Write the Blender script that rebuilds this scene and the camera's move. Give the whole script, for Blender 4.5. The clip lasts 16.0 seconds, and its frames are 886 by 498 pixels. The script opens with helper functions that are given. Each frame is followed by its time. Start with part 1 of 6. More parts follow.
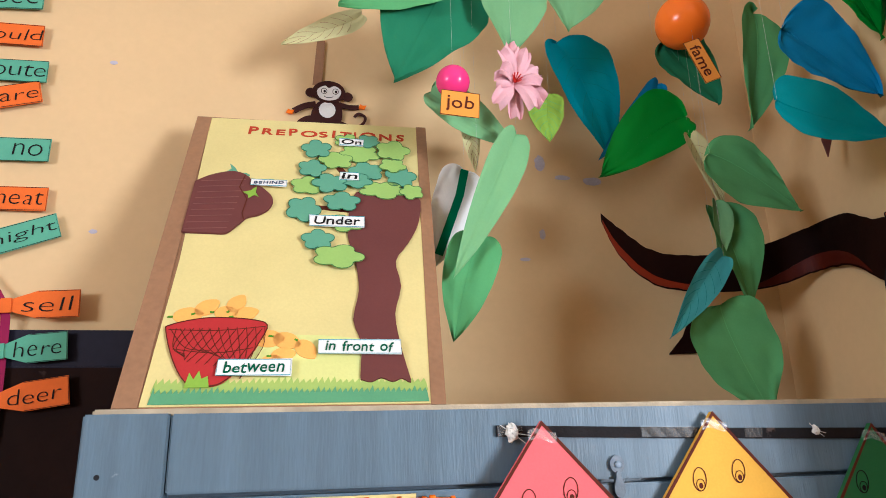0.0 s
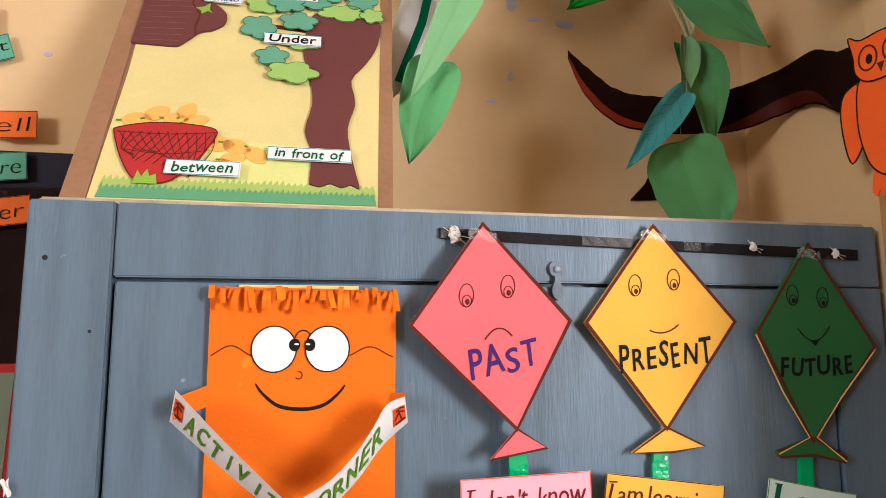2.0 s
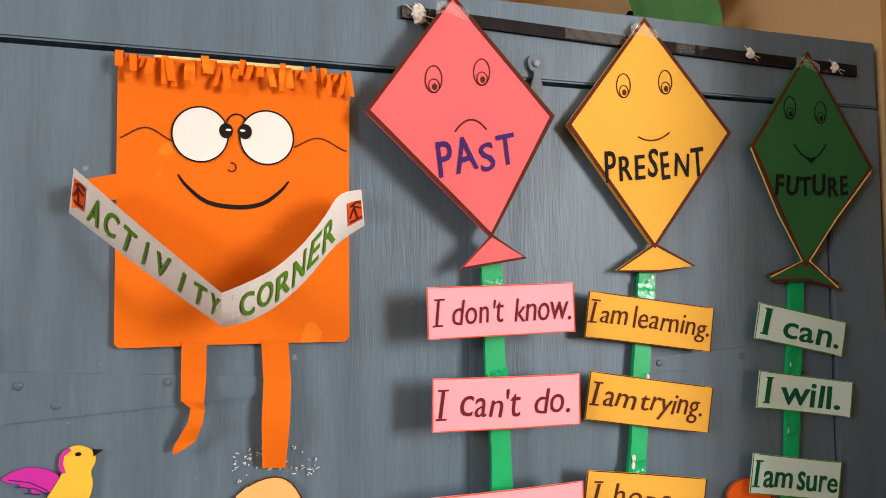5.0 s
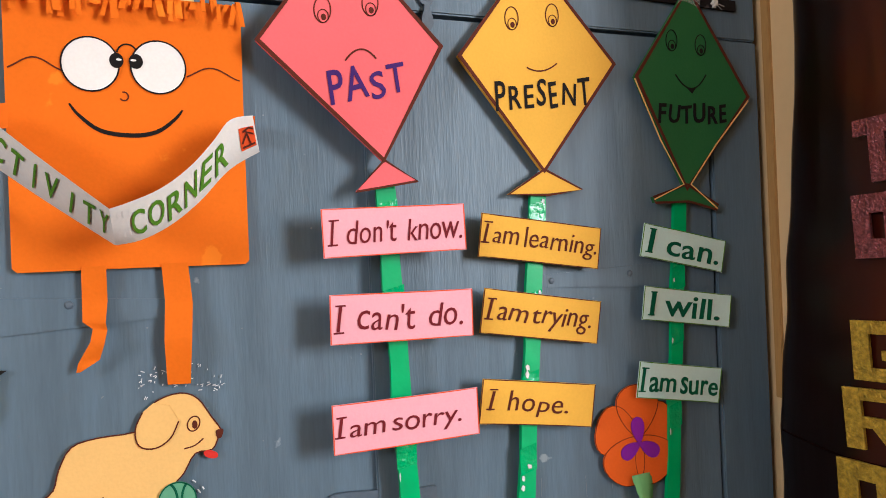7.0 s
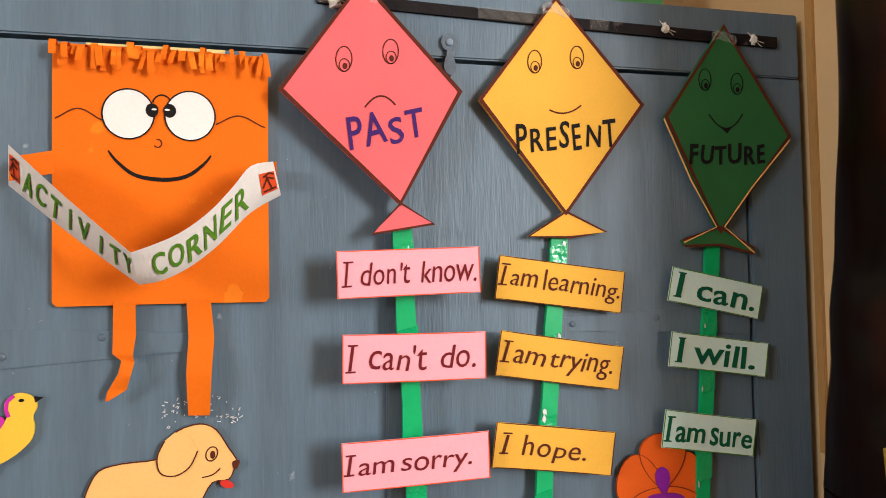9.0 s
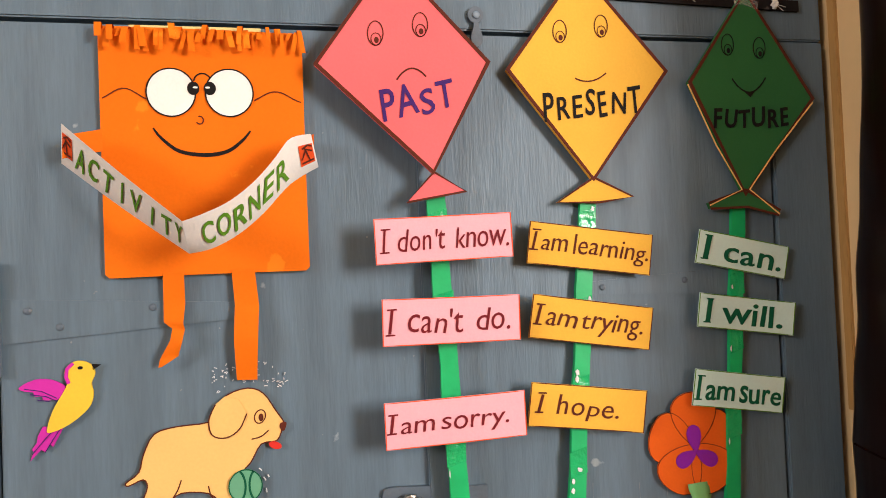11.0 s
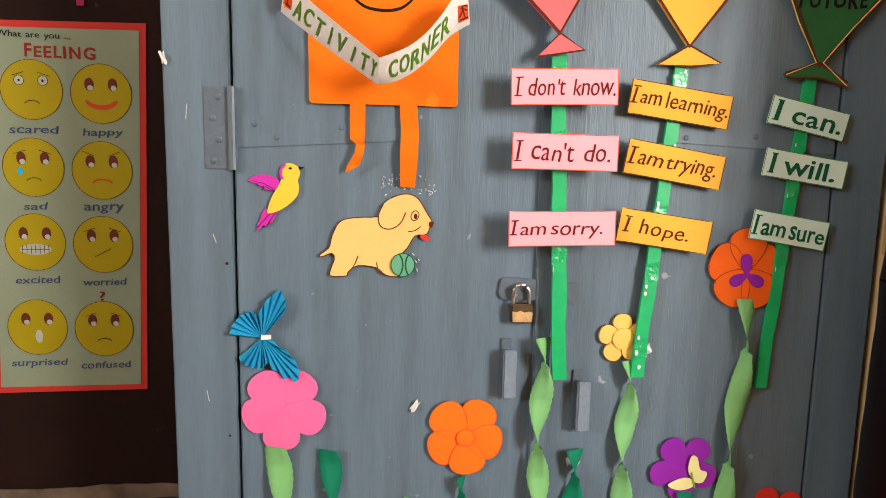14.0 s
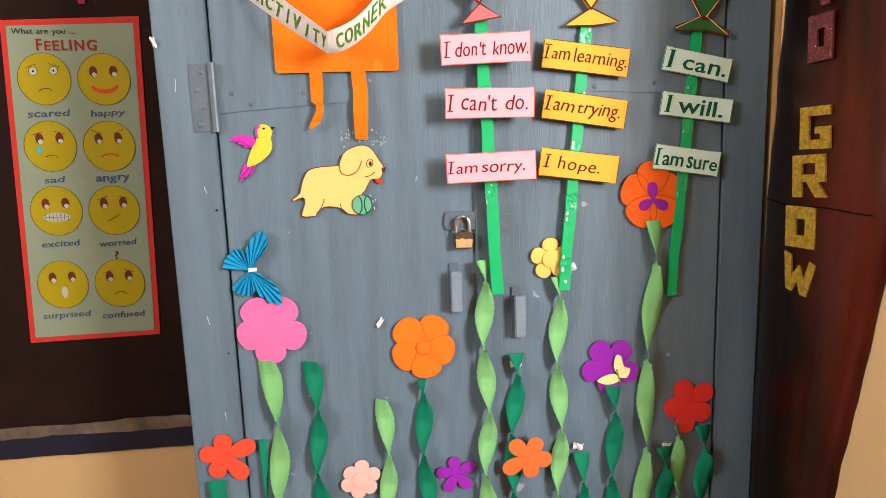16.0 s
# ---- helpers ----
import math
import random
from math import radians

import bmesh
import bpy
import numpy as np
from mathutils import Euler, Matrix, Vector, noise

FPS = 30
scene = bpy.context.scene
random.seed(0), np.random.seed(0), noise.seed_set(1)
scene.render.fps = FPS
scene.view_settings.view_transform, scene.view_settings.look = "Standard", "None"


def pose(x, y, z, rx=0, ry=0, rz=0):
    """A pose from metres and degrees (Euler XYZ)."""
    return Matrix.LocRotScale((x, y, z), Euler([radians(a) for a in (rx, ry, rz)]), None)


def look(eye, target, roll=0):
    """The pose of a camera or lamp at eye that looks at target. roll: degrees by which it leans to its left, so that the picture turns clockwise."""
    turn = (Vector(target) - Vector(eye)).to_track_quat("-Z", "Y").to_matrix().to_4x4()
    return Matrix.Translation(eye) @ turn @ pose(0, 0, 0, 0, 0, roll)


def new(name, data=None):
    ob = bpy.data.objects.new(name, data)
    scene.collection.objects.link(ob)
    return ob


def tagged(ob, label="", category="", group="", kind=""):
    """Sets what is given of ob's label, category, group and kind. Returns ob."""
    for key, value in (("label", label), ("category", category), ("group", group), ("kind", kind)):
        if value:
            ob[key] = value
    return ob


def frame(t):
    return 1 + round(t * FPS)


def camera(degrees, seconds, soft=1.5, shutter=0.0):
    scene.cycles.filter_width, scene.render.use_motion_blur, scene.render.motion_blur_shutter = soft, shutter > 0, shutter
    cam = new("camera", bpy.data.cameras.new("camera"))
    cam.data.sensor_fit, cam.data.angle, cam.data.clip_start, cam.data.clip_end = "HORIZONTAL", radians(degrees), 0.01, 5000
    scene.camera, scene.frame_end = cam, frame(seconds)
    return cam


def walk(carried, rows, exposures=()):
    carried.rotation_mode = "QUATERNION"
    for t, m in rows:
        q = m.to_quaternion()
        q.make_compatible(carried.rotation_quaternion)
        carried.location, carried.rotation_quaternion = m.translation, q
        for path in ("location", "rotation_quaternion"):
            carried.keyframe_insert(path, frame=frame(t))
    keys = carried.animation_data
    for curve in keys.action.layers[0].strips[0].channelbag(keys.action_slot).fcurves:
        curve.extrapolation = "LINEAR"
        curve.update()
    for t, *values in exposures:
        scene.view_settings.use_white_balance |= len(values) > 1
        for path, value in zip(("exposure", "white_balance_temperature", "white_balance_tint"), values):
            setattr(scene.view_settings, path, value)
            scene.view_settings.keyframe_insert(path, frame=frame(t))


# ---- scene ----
import collections

cam = camera(68.0, 16.0, soft=0.9)
PATH = [
    (0, (0.1635, -0.7870, 1.6723), (0.5115, 1.1030, 2.2244), -1.36),
    (0.5, (0.1778, -0.7870, 1.6348), (0.5517, 1.1190, 2.1108), -0.88),
    (1, (0.1919, -0.7820, 1.6073), (0.5669, 1.1440, 1.9963), -0.70),
    (1.5, (0.2166, -0.7780, 1.5872), (0.6135, 1.1520, 1.9260), -0.22),
    (2, (0.2239, -0.7790, 1.5534), (0.5934, 1.1690, 1.8182), -0.12),
    (2.5, (0.2352, -0.7820, 1.5178), (0.6629, 1.1570, 1.7517), -0.64),
    (3, (0.2416, -0.7820, 1.4790), (0.6972, 1.1610, 1.6078), -1.35),
    (3.5, (0.2360, -0.7700, 1.4398), (0.7134, 1.1700, 1.5474), -2.06),
    (3.7, (0.2266, -0.7550, 1.4244), (0.6898, 1.1860, 1.5635), -2.35),
    (5.8, (0.2413, -0.6200, 1.3790), (0.8625, 1.2790, 1.4658), 1.20),
    (6, (0.2601, -0.6330, 1.3556), (0.9224, 1.2520, 1.4410), 0.58),
    (6.5, (0.2826, -0.6890, 1.3424), (0.9376, 1.2010, 1.3565), -1.72),
    (7, (0.2804, -0.7010, 1.3484), (0.9384, 1.1870, 1.3605), -2.22),
    (7.5, (0.2883, -0.6980, 1.3507), (0.8639, 1.2170, 1.3718), -1.59),
    (8, (0.3277, -0.7130, 1.3681), (0.8322, 1.2220, 1.4176), -0.57),
    (8.2, (0.3406, -0.7260, 1.3726), (0.8131, 1.2160, 1.4490), -0.86),
    (10.3, (0.3389, -0.7280, 1.3645), (0.7576, 1.2260, 1.4329), -1.25),
    (10.5, (0.3350, -0.7300, 1.3604), (0.7547, 1.2240, 1.4298), -1.95),
    (11, (0.3145, -0.7440, 1.3456), (0.7121, 1.2160, 1.3922), -2.34),
    (11.5, (0.2978, -0.7520, 1.3370), (0.6784, 1.2110, 1.3550), -1.54),
    (12, (0.2499, -0.7650, 1.3082), (0.5843, 1.2060, 1.3015), -1.43),
    (12.5, (0.1651, -0.8310, 1.3001), (0.3313, 1.1620, 1.2712), 0.19),
    (13, (0.1124, -0.8830, 1.2922), (0.2028, 1.1110, 1.1724), -0.10),
    (13.5, (0.1121, -0.9190, 1.2732), (0.2611, 1.0660, 1.0825), -0.20),
    (14, (0.1941, -0.9530, 1.2722), (0.4083, 1.0160, 0.9998), 1.11),
    (14.5, (0.2463, -0.9960, 1.2701), (0.4556, 0.9770, 1.0176), -0.29),
    (15, (0.2711, -1.0660, 1.2470), (0.4465, 0.9060, 0.9662), -1.39),
    (15.5, (0.2855, -1.1220, 1.2365), (0.4408, 0.8480, 0.9310), -0.68),
    (16, (0.2670, -1.1690, 1.2238), (0.4560, 0.7950, 0.8985), -1.98),
]
EXPOSURES = [(0, 0.27, 5350, 9), (1, 0.27, 5500, 10), (2, 0.24, 5800, 13), (3.5, 0.12, 6350, 13), (6, 0.02, 6200, 11), (7, 0.03, 5750, 10), (8, 0.05, 5900, 10), (11, 0.20, 6550, 13), (12.5, 0.30, 6700, 13), (13, 0.36, 6550, 12), (15, 0.36, 6500, 11), (16, 0.66, 6300, 12)]
walk(cam, [(t, look(eye, target, roll)) for t, eye, target, roll in PATH], EXPOSURES)

# ---- light ----
world = bpy.data.worlds.new("sky")
scene.world = world
world.use_nodes = True
wn = world.node_tree.nodes
sky = wn.new("ShaderNodeTexSky")
sky.sky_type, sky.sun_disc = "NISHITA", False
sky.sun_elevation, sky.sun_rotation = radians(48), radians(150)
world.node_tree.links.new(sky.outputs[0], wn["Background"].inputs[0])
wn["Background"].inputs[1].default_value = 0.12


def sun_lamp():
    d = bpy.data.lights.new("sun", "SUN")
    d.energy, d.angle, d.color = 2.5, radians(0.6), (1.0, 0.95, 0.86)
    new("sun", d).matrix_world = look((2.0, 5.0, 6.0), (0, 0, 0))


def window_lamp(eye, target, sx, sz, power, color):
    d = bpy.data.lights.new("window_light", "AREA")
    d.shape, d.size, d.size_y, d.energy, d.color = "RECTANGLE", sx, sz, power, color
    new("window_light", d).matrix_world = look(eye, target)


sun_lamp()
window_lamp((-2.56, -2.1, 2.16), (0.4, 0.2, 2.0), 1.0, 0.52, 55, (1.0, 0.98, 0.95))
window_lamp((2.3, -2.66, 1.85), (0.3, 0.0, 1.5), 0.66, 1.1, 98, (1.0, 0.96, 0.9))

# ---- materials ----


def mat(name, color, dark=0.75, scale=6.0, rough=0.7, bump=0.15, fine=180.0, metal=0.0, stretch=(1, 1, 1), spots=None, spot_at=0.68, spec=0.4, per=0.0, grain=0.35, lo=0.35, hi=0.75):
    """Colour with slow stains, fine grain, relief and, if given, chipped spots of another colour."""
    m = bpy.data.materials.new(name)
    m.use_nodes = True
    n, l = m.node_tree.nodes, m.node_tree.links
    b = n["Principled BSDF"]
    co = n.new("ShaderNodeTexCoord")
    mp = n.new("ShaderNodeMapping")
    mp.inputs["Scale"].default_value = stretch
    l.new(co.outputs["Object"], mp.inputs[0])
    n1, n2 = n.new("ShaderNodeTexNoise"), n.new("ShaderNodeTexNoise")
    n1.inputs["Scale"].default_value, n1.inputs["Detail"].default_value = scale, 5
    n2.inputs["Scale"].default_value, n2.inputs["Detail"].default_value = fine, 3
    for x in (n1, n2):
        l.new(mp.outputs[0], x.inputs["Vector"])
    mix = n.new("ShaderNodeMix")
    mix.data_type = "RGBA"
    mix.inputs[6].default_value = (*color, 1)
    mix.inputs[7].default_value = (*[c * dark for c in color], 1)
    ramp = n.new("ShaderNodeMapRange")
    ramp.inputs[1].default_value, ramp.inputs[2].default_value = lo, hi
    l.new(n1.outputs[0], ramp.inputs[0])
    l.new(ramp.outputs[0], mix.inputs[0])
    g = n.new("ShaderNodeMix")
    g.data_type, g.blend_type = "RGBA", "MULTIPLY"
    g.inputs[0].default_value = grain
    l.new(mix.outputs[2], g.inputs[6])
    gr = n.new("ShaderNodeMapRange")
    gr.inputs[1].default_value, gr.inputs[2].default_value, gr.inputs[3].default_value = 0.3, 0.7, 0.6
    l.new(n2.outputs[0], gr.inputs[0])
    l.new(gr.outputs[0], g.inputs[7])
    out = g.outputs[2]
    if spots:
        n3 = n.new("ShaderNodeTexNoise")
        n3.inputs["Scale"].default_value, n3.inputs["Detail"].default_value = 23.0, 7
        l.new(co.outputs["Object"], n3.inputs["Vector"])
        st = n.new("ShaderNodeMapRange")
        st.inputs[1].default_value, st.inputs[2].default_value = spot_at, spot_at + 0.03
        l.new(n3.outputs[0], st.inputs[0])
        sm = n.new("ShaderNodeMix")
        sm.data_type = "RGBA"
        sm.inputs[7].default_value = (*spots, 1)
        l.new(st.outputs[0], sm.inputs[0])
        l.new(out, sm.inputs[6])
        out = sm.outputs[2]
    if per:
        oi = n.new("ShaderNodeObjectInfo")
        hs = n.new("ShaderNodeHueSaturation")
        vr = n.new("ShaderNodeMapRange")
        vr.inputs[3].default_value, vr.inputs[4].default_value = 1 - per, 1 + per
        l.new(oi.outputs["Random"], vr.inputs[0])
        l.new(vr.outputs[0], hs.inputs["Value"])
        l.new(out, hs.inputs["Color"])
        out = hs.outputs[0]
    l.new(out, b.inputs["Base Color"])
    rr = n.new("ShaderNodeMapRange")
    rr.inputs[3].default_value, rr.inputs[4].default_value = max(0.05, rough - 0.12), min(1, rough + 0.12)
    l.new(n1.outputs[0], rr.inputs[0])
    l.new(rr.outputs[0], b.inputs["Roughness"])
    b.inputs["Metallic"].default_value = metal
    b.inputs["Specular IOR Level"].default_value = spec
    bp = n.new("ShaderNodeBump")
    bp.inputs["Strength"].default_value, bp.inputs["Distance"].default_value = bump, 0.002
    ad = n.new("ShaderNodeMath")
    l.new(n1.outputs[0], ad.inputs[0])
    l.new(n2.outputs[0], ad.inputs[1])
    l.new(ad.outputs[0], bp.inputs["Height"])
    l.new(bp.outputs[0], b.inputs["Normal"])
    return m


def paper(name, color, rough=0.62, per=0.0):
    return mat(name, color, 0.9, 9.0, rough + 0.10, 0.08, 300.0, per=per, spec=0.10, grain=0.12)


CREAM_WALL = mat("cream distempered plaster", (0.67, 0.462, 0.235), 0.86, 1.3, 0.85, 0.08, 70.0, spots=(0.50, 0.40, 0.30), spot_at=0.77, grain=0.08)
WHITE_CEIL = mat("whitewashed ceiling", (0.72, 0.68, 0.6), 0.9, 2.0, 0.9, 0.2, 80.0)
FLOOR = mat("red oxide cement floor", (0.13, 0.06, 0.042), 0.7, 2.5, 0.45, 0.1, 60.0)
BOARD_BROWN = mat("old blackboard paint", (0.0125, 0.0052, 0.0038), 1.9, 2.2, 0.8, 0.2, 70.0, spots=(0.035, 0.02, 0.016), spot_at=0.7, spec=0.08, lo=0.5, hi=0.8)
NAVY = mat("navy painted band", (0.012, 0.010, 0.022), 0.7, 4.0, 0.7, 0.2, 80.0, spec=0.2)
CHALKY = mat("chalk dusted ledge", (0.15, 0.105, 0.07), 0.25, 14.0, 0.9, 0.3, 60.0, grain=0.6)
BLUE_PAINT = mat("grey blue enamel on wood", (0.116, 0.174, 0.228), 0.70, 3.0, 0.46, 0.24, 40.0, stretch=(9, 9, 0.8), spots=(0.28, 0.33, 0.36), spot_at=0.71, grain=0.30)
BLUE_DARK = mat("grey blue enamel on iron", (0.105, 0.14, 0.18), 0.75, 14.0, 0.4, 0.3, 150.0, spots=(0.07, 0.06, 0.055), spot_at=0.7)
# Door enamel with brightness added to its colour, so the grips don't render dark.
GRIP_PAINT = mat("lightened blue enamel", (0.20, 0.26, 0.325), 0.75, 30.0, 0.4, 0.2, 150.0)
SCUFF = mat("pale paint scuff", (0.24, 0.275, 0.30), 0.7, 60.0, 0.7)
PALE_CHIP = mat("bare white primer", (0.5, 0.52, 0.53), 0.7, 60.0, 0.7)
RAW_EDGE = mat("bare worn plywood edge", (0.5, 0.4, 0.27), 0.6, 20.0, 0.8, 0.3, 160.0)
GAP = mat("dark gap", (0.01, 0.01, 0.012), 0.8, 8.0, 0.9, 0.0)
STRAP = mat("black rubber strap", (0.010, 0.007, 0.008), 0.5, 22.0, 0.7, 0.4, 160.0, spots=(0.07, 0.05, 0.045), spot_at=0.66, spec=0.2)
BRASS = mat("worn brass", (0.78, 0.55, 0.27), 0.6, 60.0, 0.36, 0.2, 200.0, metal=0.55)
STEEL = mat("dull steel", (0.45, 0.43, 0.4), 0.6, 30.0, 0.35, 0.2, 200.0, metal=1.0)
ORANGE = mat("orange card", (0.77, 0.155, 0.005), 0.92, 9.0, 0.72, 0.08, 300.0, spots=(0.80, 0.20, 0.010), spot_at=0.64, spec=0.10, grain=0.12)
ORANGE_P = paper("orange foam sheet", (0.88, 0.16, 0.012))
REDORANGE = paper("red orange card", (0.78, 0.09, 0.02))
PANSY = paper("orange pansy card", (0.82, 0.13, 0.012))
RED = paper("red card", (0.62, 0.035, 0.025))
PINK = paper("rose pink card", (0.80, 0.145, 0.155))
PALE_PINK = paper("pale pink card", (0.88, 0.40, 0.46))
HOT_PINK = paper("hot pink foam sheet", (0.86, 0.14, 0.34))
PEACH = paper("peach card", (0.85, 0.42, 0.37))
CORAL = paper("coral orange foam sheet", (0.86, 0.14, 0.035))
CORAL_RED = paper("coral red card", (0.68, 0.065, 0.032))
PALE_MUSTARD = paper("pale mustard card", (0.82, 0.52, 0.13))
MUSTARD = paper("mustard yellow card", (0.78, 0.42, 0.055))
YELLOW = paper("yellow card", (0.80, 0.52, 0.05))
SOFT_YELLOW = paper("soft yellow chart paper", (0.68, 0.57, 0.235))
MINT = paper("pale mint card", (0.60, 0.79, 0.745))
BOTTLE = paper("bottle green card", (0.028, 0.13, 0.042))
STICK_GREEN = mat("green tape wrapped strip", (0.006, 0.42, 0.135), 0.85, 12.0, 0.42, 0.2, 60.0, spec=0.25)
LEAF_LIGHT = paper("light green crepe paper", (0.18, 0.43, 0.165), per=0.1)
LEAF_DARK = paper("dark green crepe paper", (0.006, 0.18, 0.10), per=0.1)
WHITE = paper("white paper", (0.8, 0.78, 0.75))
BLACK = paper("black marker ink", (0.012, 0.01, 0.01))
BROWN_INK = paper("brown marker ink", (0.10, 0.022, 0.012))
PURPLE_INK = paper("purple marker ink", (0.055, 0.02, 0.14))
MAROON_INK = paper("maroon marker ink", (0.16, 0.015, 0.02))
GREEN_INK = paper("green marker ink", (0.10, 0.25, 0.02))
DARKGREEN_INK = paper("dark green marker ink", (0.006, 0.10, 0.05))
RED_INK = paper("red marker ink", (0.45, 0.05, 0.02))
BLUE_INK = paper("slate marker ink", (0.04, 0.06, 0.12))
MAGENTA = paper("magenta card", (0.55, 0.03, 0.36))
VIOLET = paper("violet foam sheet", (0.26, 0.02, 0.36))
TAN = paper("tan card", (0.82, 0.50, 0.17))
BALL_GREEN = paper("dull green card", (0.13, 0.36, 0.22))
SKY_BLUE = paper("sky blue paper", (0.02, 0.33, 0.58))
TEAL = paper("teal paper", (0.012, 0.27, 0.36))
TEAL_DEEP = paper("deep teal paper", (0.010, 0.20, 0.22))
TEAL_PALE = paper("pale teal paper", (0.07, 0.34, 0.36))
BLUE = paper("blue paper", (0.015, 0.19, 0.40))
GREEN_D = paper("dark green paper", (0.026, 0.175, 0.085), 0.62, 0.12)
GREEN_M = paper("mid green paper", (0.115, 0.36, 0.135), 0.65, 0.15)
GREEN_L = paper("light green paper", (0.20, 0.42, 0.19), 0.65, 0.12)
GREEN_B = paper("bright green paper", (0.012, 0.23, 0.02), 0.5)
LIME = paper("yellow green paper", (0.25, 0.42, 0.05))
CREAM = paper("cream paper", (0.58, 0.54, 0.27))
CHART_BROWN = paper("brown corrugated card", (0.14, 0.045, 0.04))
KRAFT = mat("brown wrapping tape", (0.33, 0.17, 0.085), 0.8, 10.0, 0.5, 0.15, 120.0)
EMOJI = paper("crayon yellow", (0.30, 0.232, 0.006))
DULL_WHITE = paper("dull white crayon", (0.36, 0.36, 0.30))
DARK_RED_INK = paper("dark red marker ink", (0.22, 0.018, 0.012))
POSTER_PAPER = paper("pale green chart paper", (0.195, 0.232, 0.16))
POSTER_RED = paper("red poster border", (0.42, 0.03, 0.022))
GOLD = mat("gold glitter foam", (0.72, 0.47, 0.05), 0.4, 160.0, 0.34, 1.0, 420.0, metal=0.5)
ROSE_GLITTER = mat("rose glitter foam", (0.34, 0.10, 0.11), 0.35, 160.0, 0.3, 1.0, 420.0, metal=0.7)
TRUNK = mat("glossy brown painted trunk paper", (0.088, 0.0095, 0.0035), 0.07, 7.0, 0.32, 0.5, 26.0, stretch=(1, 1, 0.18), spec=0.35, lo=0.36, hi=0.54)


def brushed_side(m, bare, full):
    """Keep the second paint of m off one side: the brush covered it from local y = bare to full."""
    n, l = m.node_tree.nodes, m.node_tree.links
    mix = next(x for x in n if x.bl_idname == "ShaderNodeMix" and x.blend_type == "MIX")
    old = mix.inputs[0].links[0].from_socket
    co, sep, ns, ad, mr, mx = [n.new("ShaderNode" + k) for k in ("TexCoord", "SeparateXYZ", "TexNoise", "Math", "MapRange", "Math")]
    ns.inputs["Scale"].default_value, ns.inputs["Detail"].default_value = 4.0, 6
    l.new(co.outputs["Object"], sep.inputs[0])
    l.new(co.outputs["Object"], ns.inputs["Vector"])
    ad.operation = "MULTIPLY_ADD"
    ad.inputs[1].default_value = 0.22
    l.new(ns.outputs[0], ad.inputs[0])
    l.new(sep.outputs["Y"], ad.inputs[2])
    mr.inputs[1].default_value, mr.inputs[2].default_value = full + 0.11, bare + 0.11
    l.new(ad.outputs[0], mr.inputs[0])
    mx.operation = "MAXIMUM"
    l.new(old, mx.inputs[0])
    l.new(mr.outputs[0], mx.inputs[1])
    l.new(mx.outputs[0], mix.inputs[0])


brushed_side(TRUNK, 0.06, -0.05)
BRANCH = mat("dark painted branch card", (0.016, 0.0042, 0.0026), 0.25, 7.0, 0.75, 0.3, 60.0, spec=0.06)
OWL = paper("orange red painted card", (0.86, 0.125, 0.018), 0.45)
RIBBON = paper("magenta ribbon", (0.24, 0.006, 0.055), 0.4)
CARD_GREEN = paper("sea green card", (0.12, 0.36, 0.24))
SILK_PINK = paper("pale pink silk", (0.78, 0.44, 0.48), 0.6)
BALL_PINK = mat("glossy pink plastic", (0.85, 0.04, 0.22), 0.95, 5.0, 0.2, 0.0, grain=0.0)
BALL_ORANGE = mat("glossy orange plastic", (0.95, 0.19, 0.008), 0.95, 5.0, 0.22, 0.0, grain=0.0)
NYLON = mat("nylon thread", (0.5, 0.48, 0.45), 0.9, 5.0, 0.3, 0.02)
TAPE = mat("crumpled clear tape", (0.78, 0.80, 0.82), 0.6, 60.0, 0.18, 0.8, 200.0)
PUTTY = mat("white cotton and putty", (0.75, 0.72, 0.66), 0.8, 40.0, 0.9, 0.6, 200.0)

# ---- building helpers ----
# Flat cut-outs are drawn in (u, v) = (x, z), facing -y.


def part(name, bm, material, parent=None, label=""):
    me = bpy.data.meshes.new(name)
    bm.to_mesh(me)
    bm.free()
    me.materials.append(material)
    ob = new(name, me)
    ob.parent = parent
    if label:
        ob["label"] = label
    return ob


def thing(name, x, y, z, label, category, group="", tilt=0.0):
    ob = new(name)
    ob.empty_display_size = 0.02
    ob.matrix_basis = pose(x, y, z, 0, -tilt, 0)
    return tagged(ob, label, category, group)


def struct(name, bm, material, label):
    return tagged(part(name, bm, material), label, name.split("_")[0], kind="structure")


def box(x0, x1, y0, y1, z0, z1, bevel=0.0, bm=None):
    own = bmesh.new()
    bmesh.ops.create_cube(own, size=1, matrix=Matrix.Translation(((x0 + x1) / 2, (y0 + y1) / 2, (z0 + z1) / 2)) @ Matrix.Diagonal((x1 - x0, y1 - y0, z1 - z0, 1)))
    if bevel:
        bmesh.ops.bevel(own, geom=own.edges[:], offset=bevel, segments=2, affect="EDGES")
    if bm is None:
        return own
    me = bpy.data.meshes.new("join")
    own.to_mesh(me)
    own.free()
    bm.from_mesh(me)
    bpy.data.meshes.remove(me)
    return bm


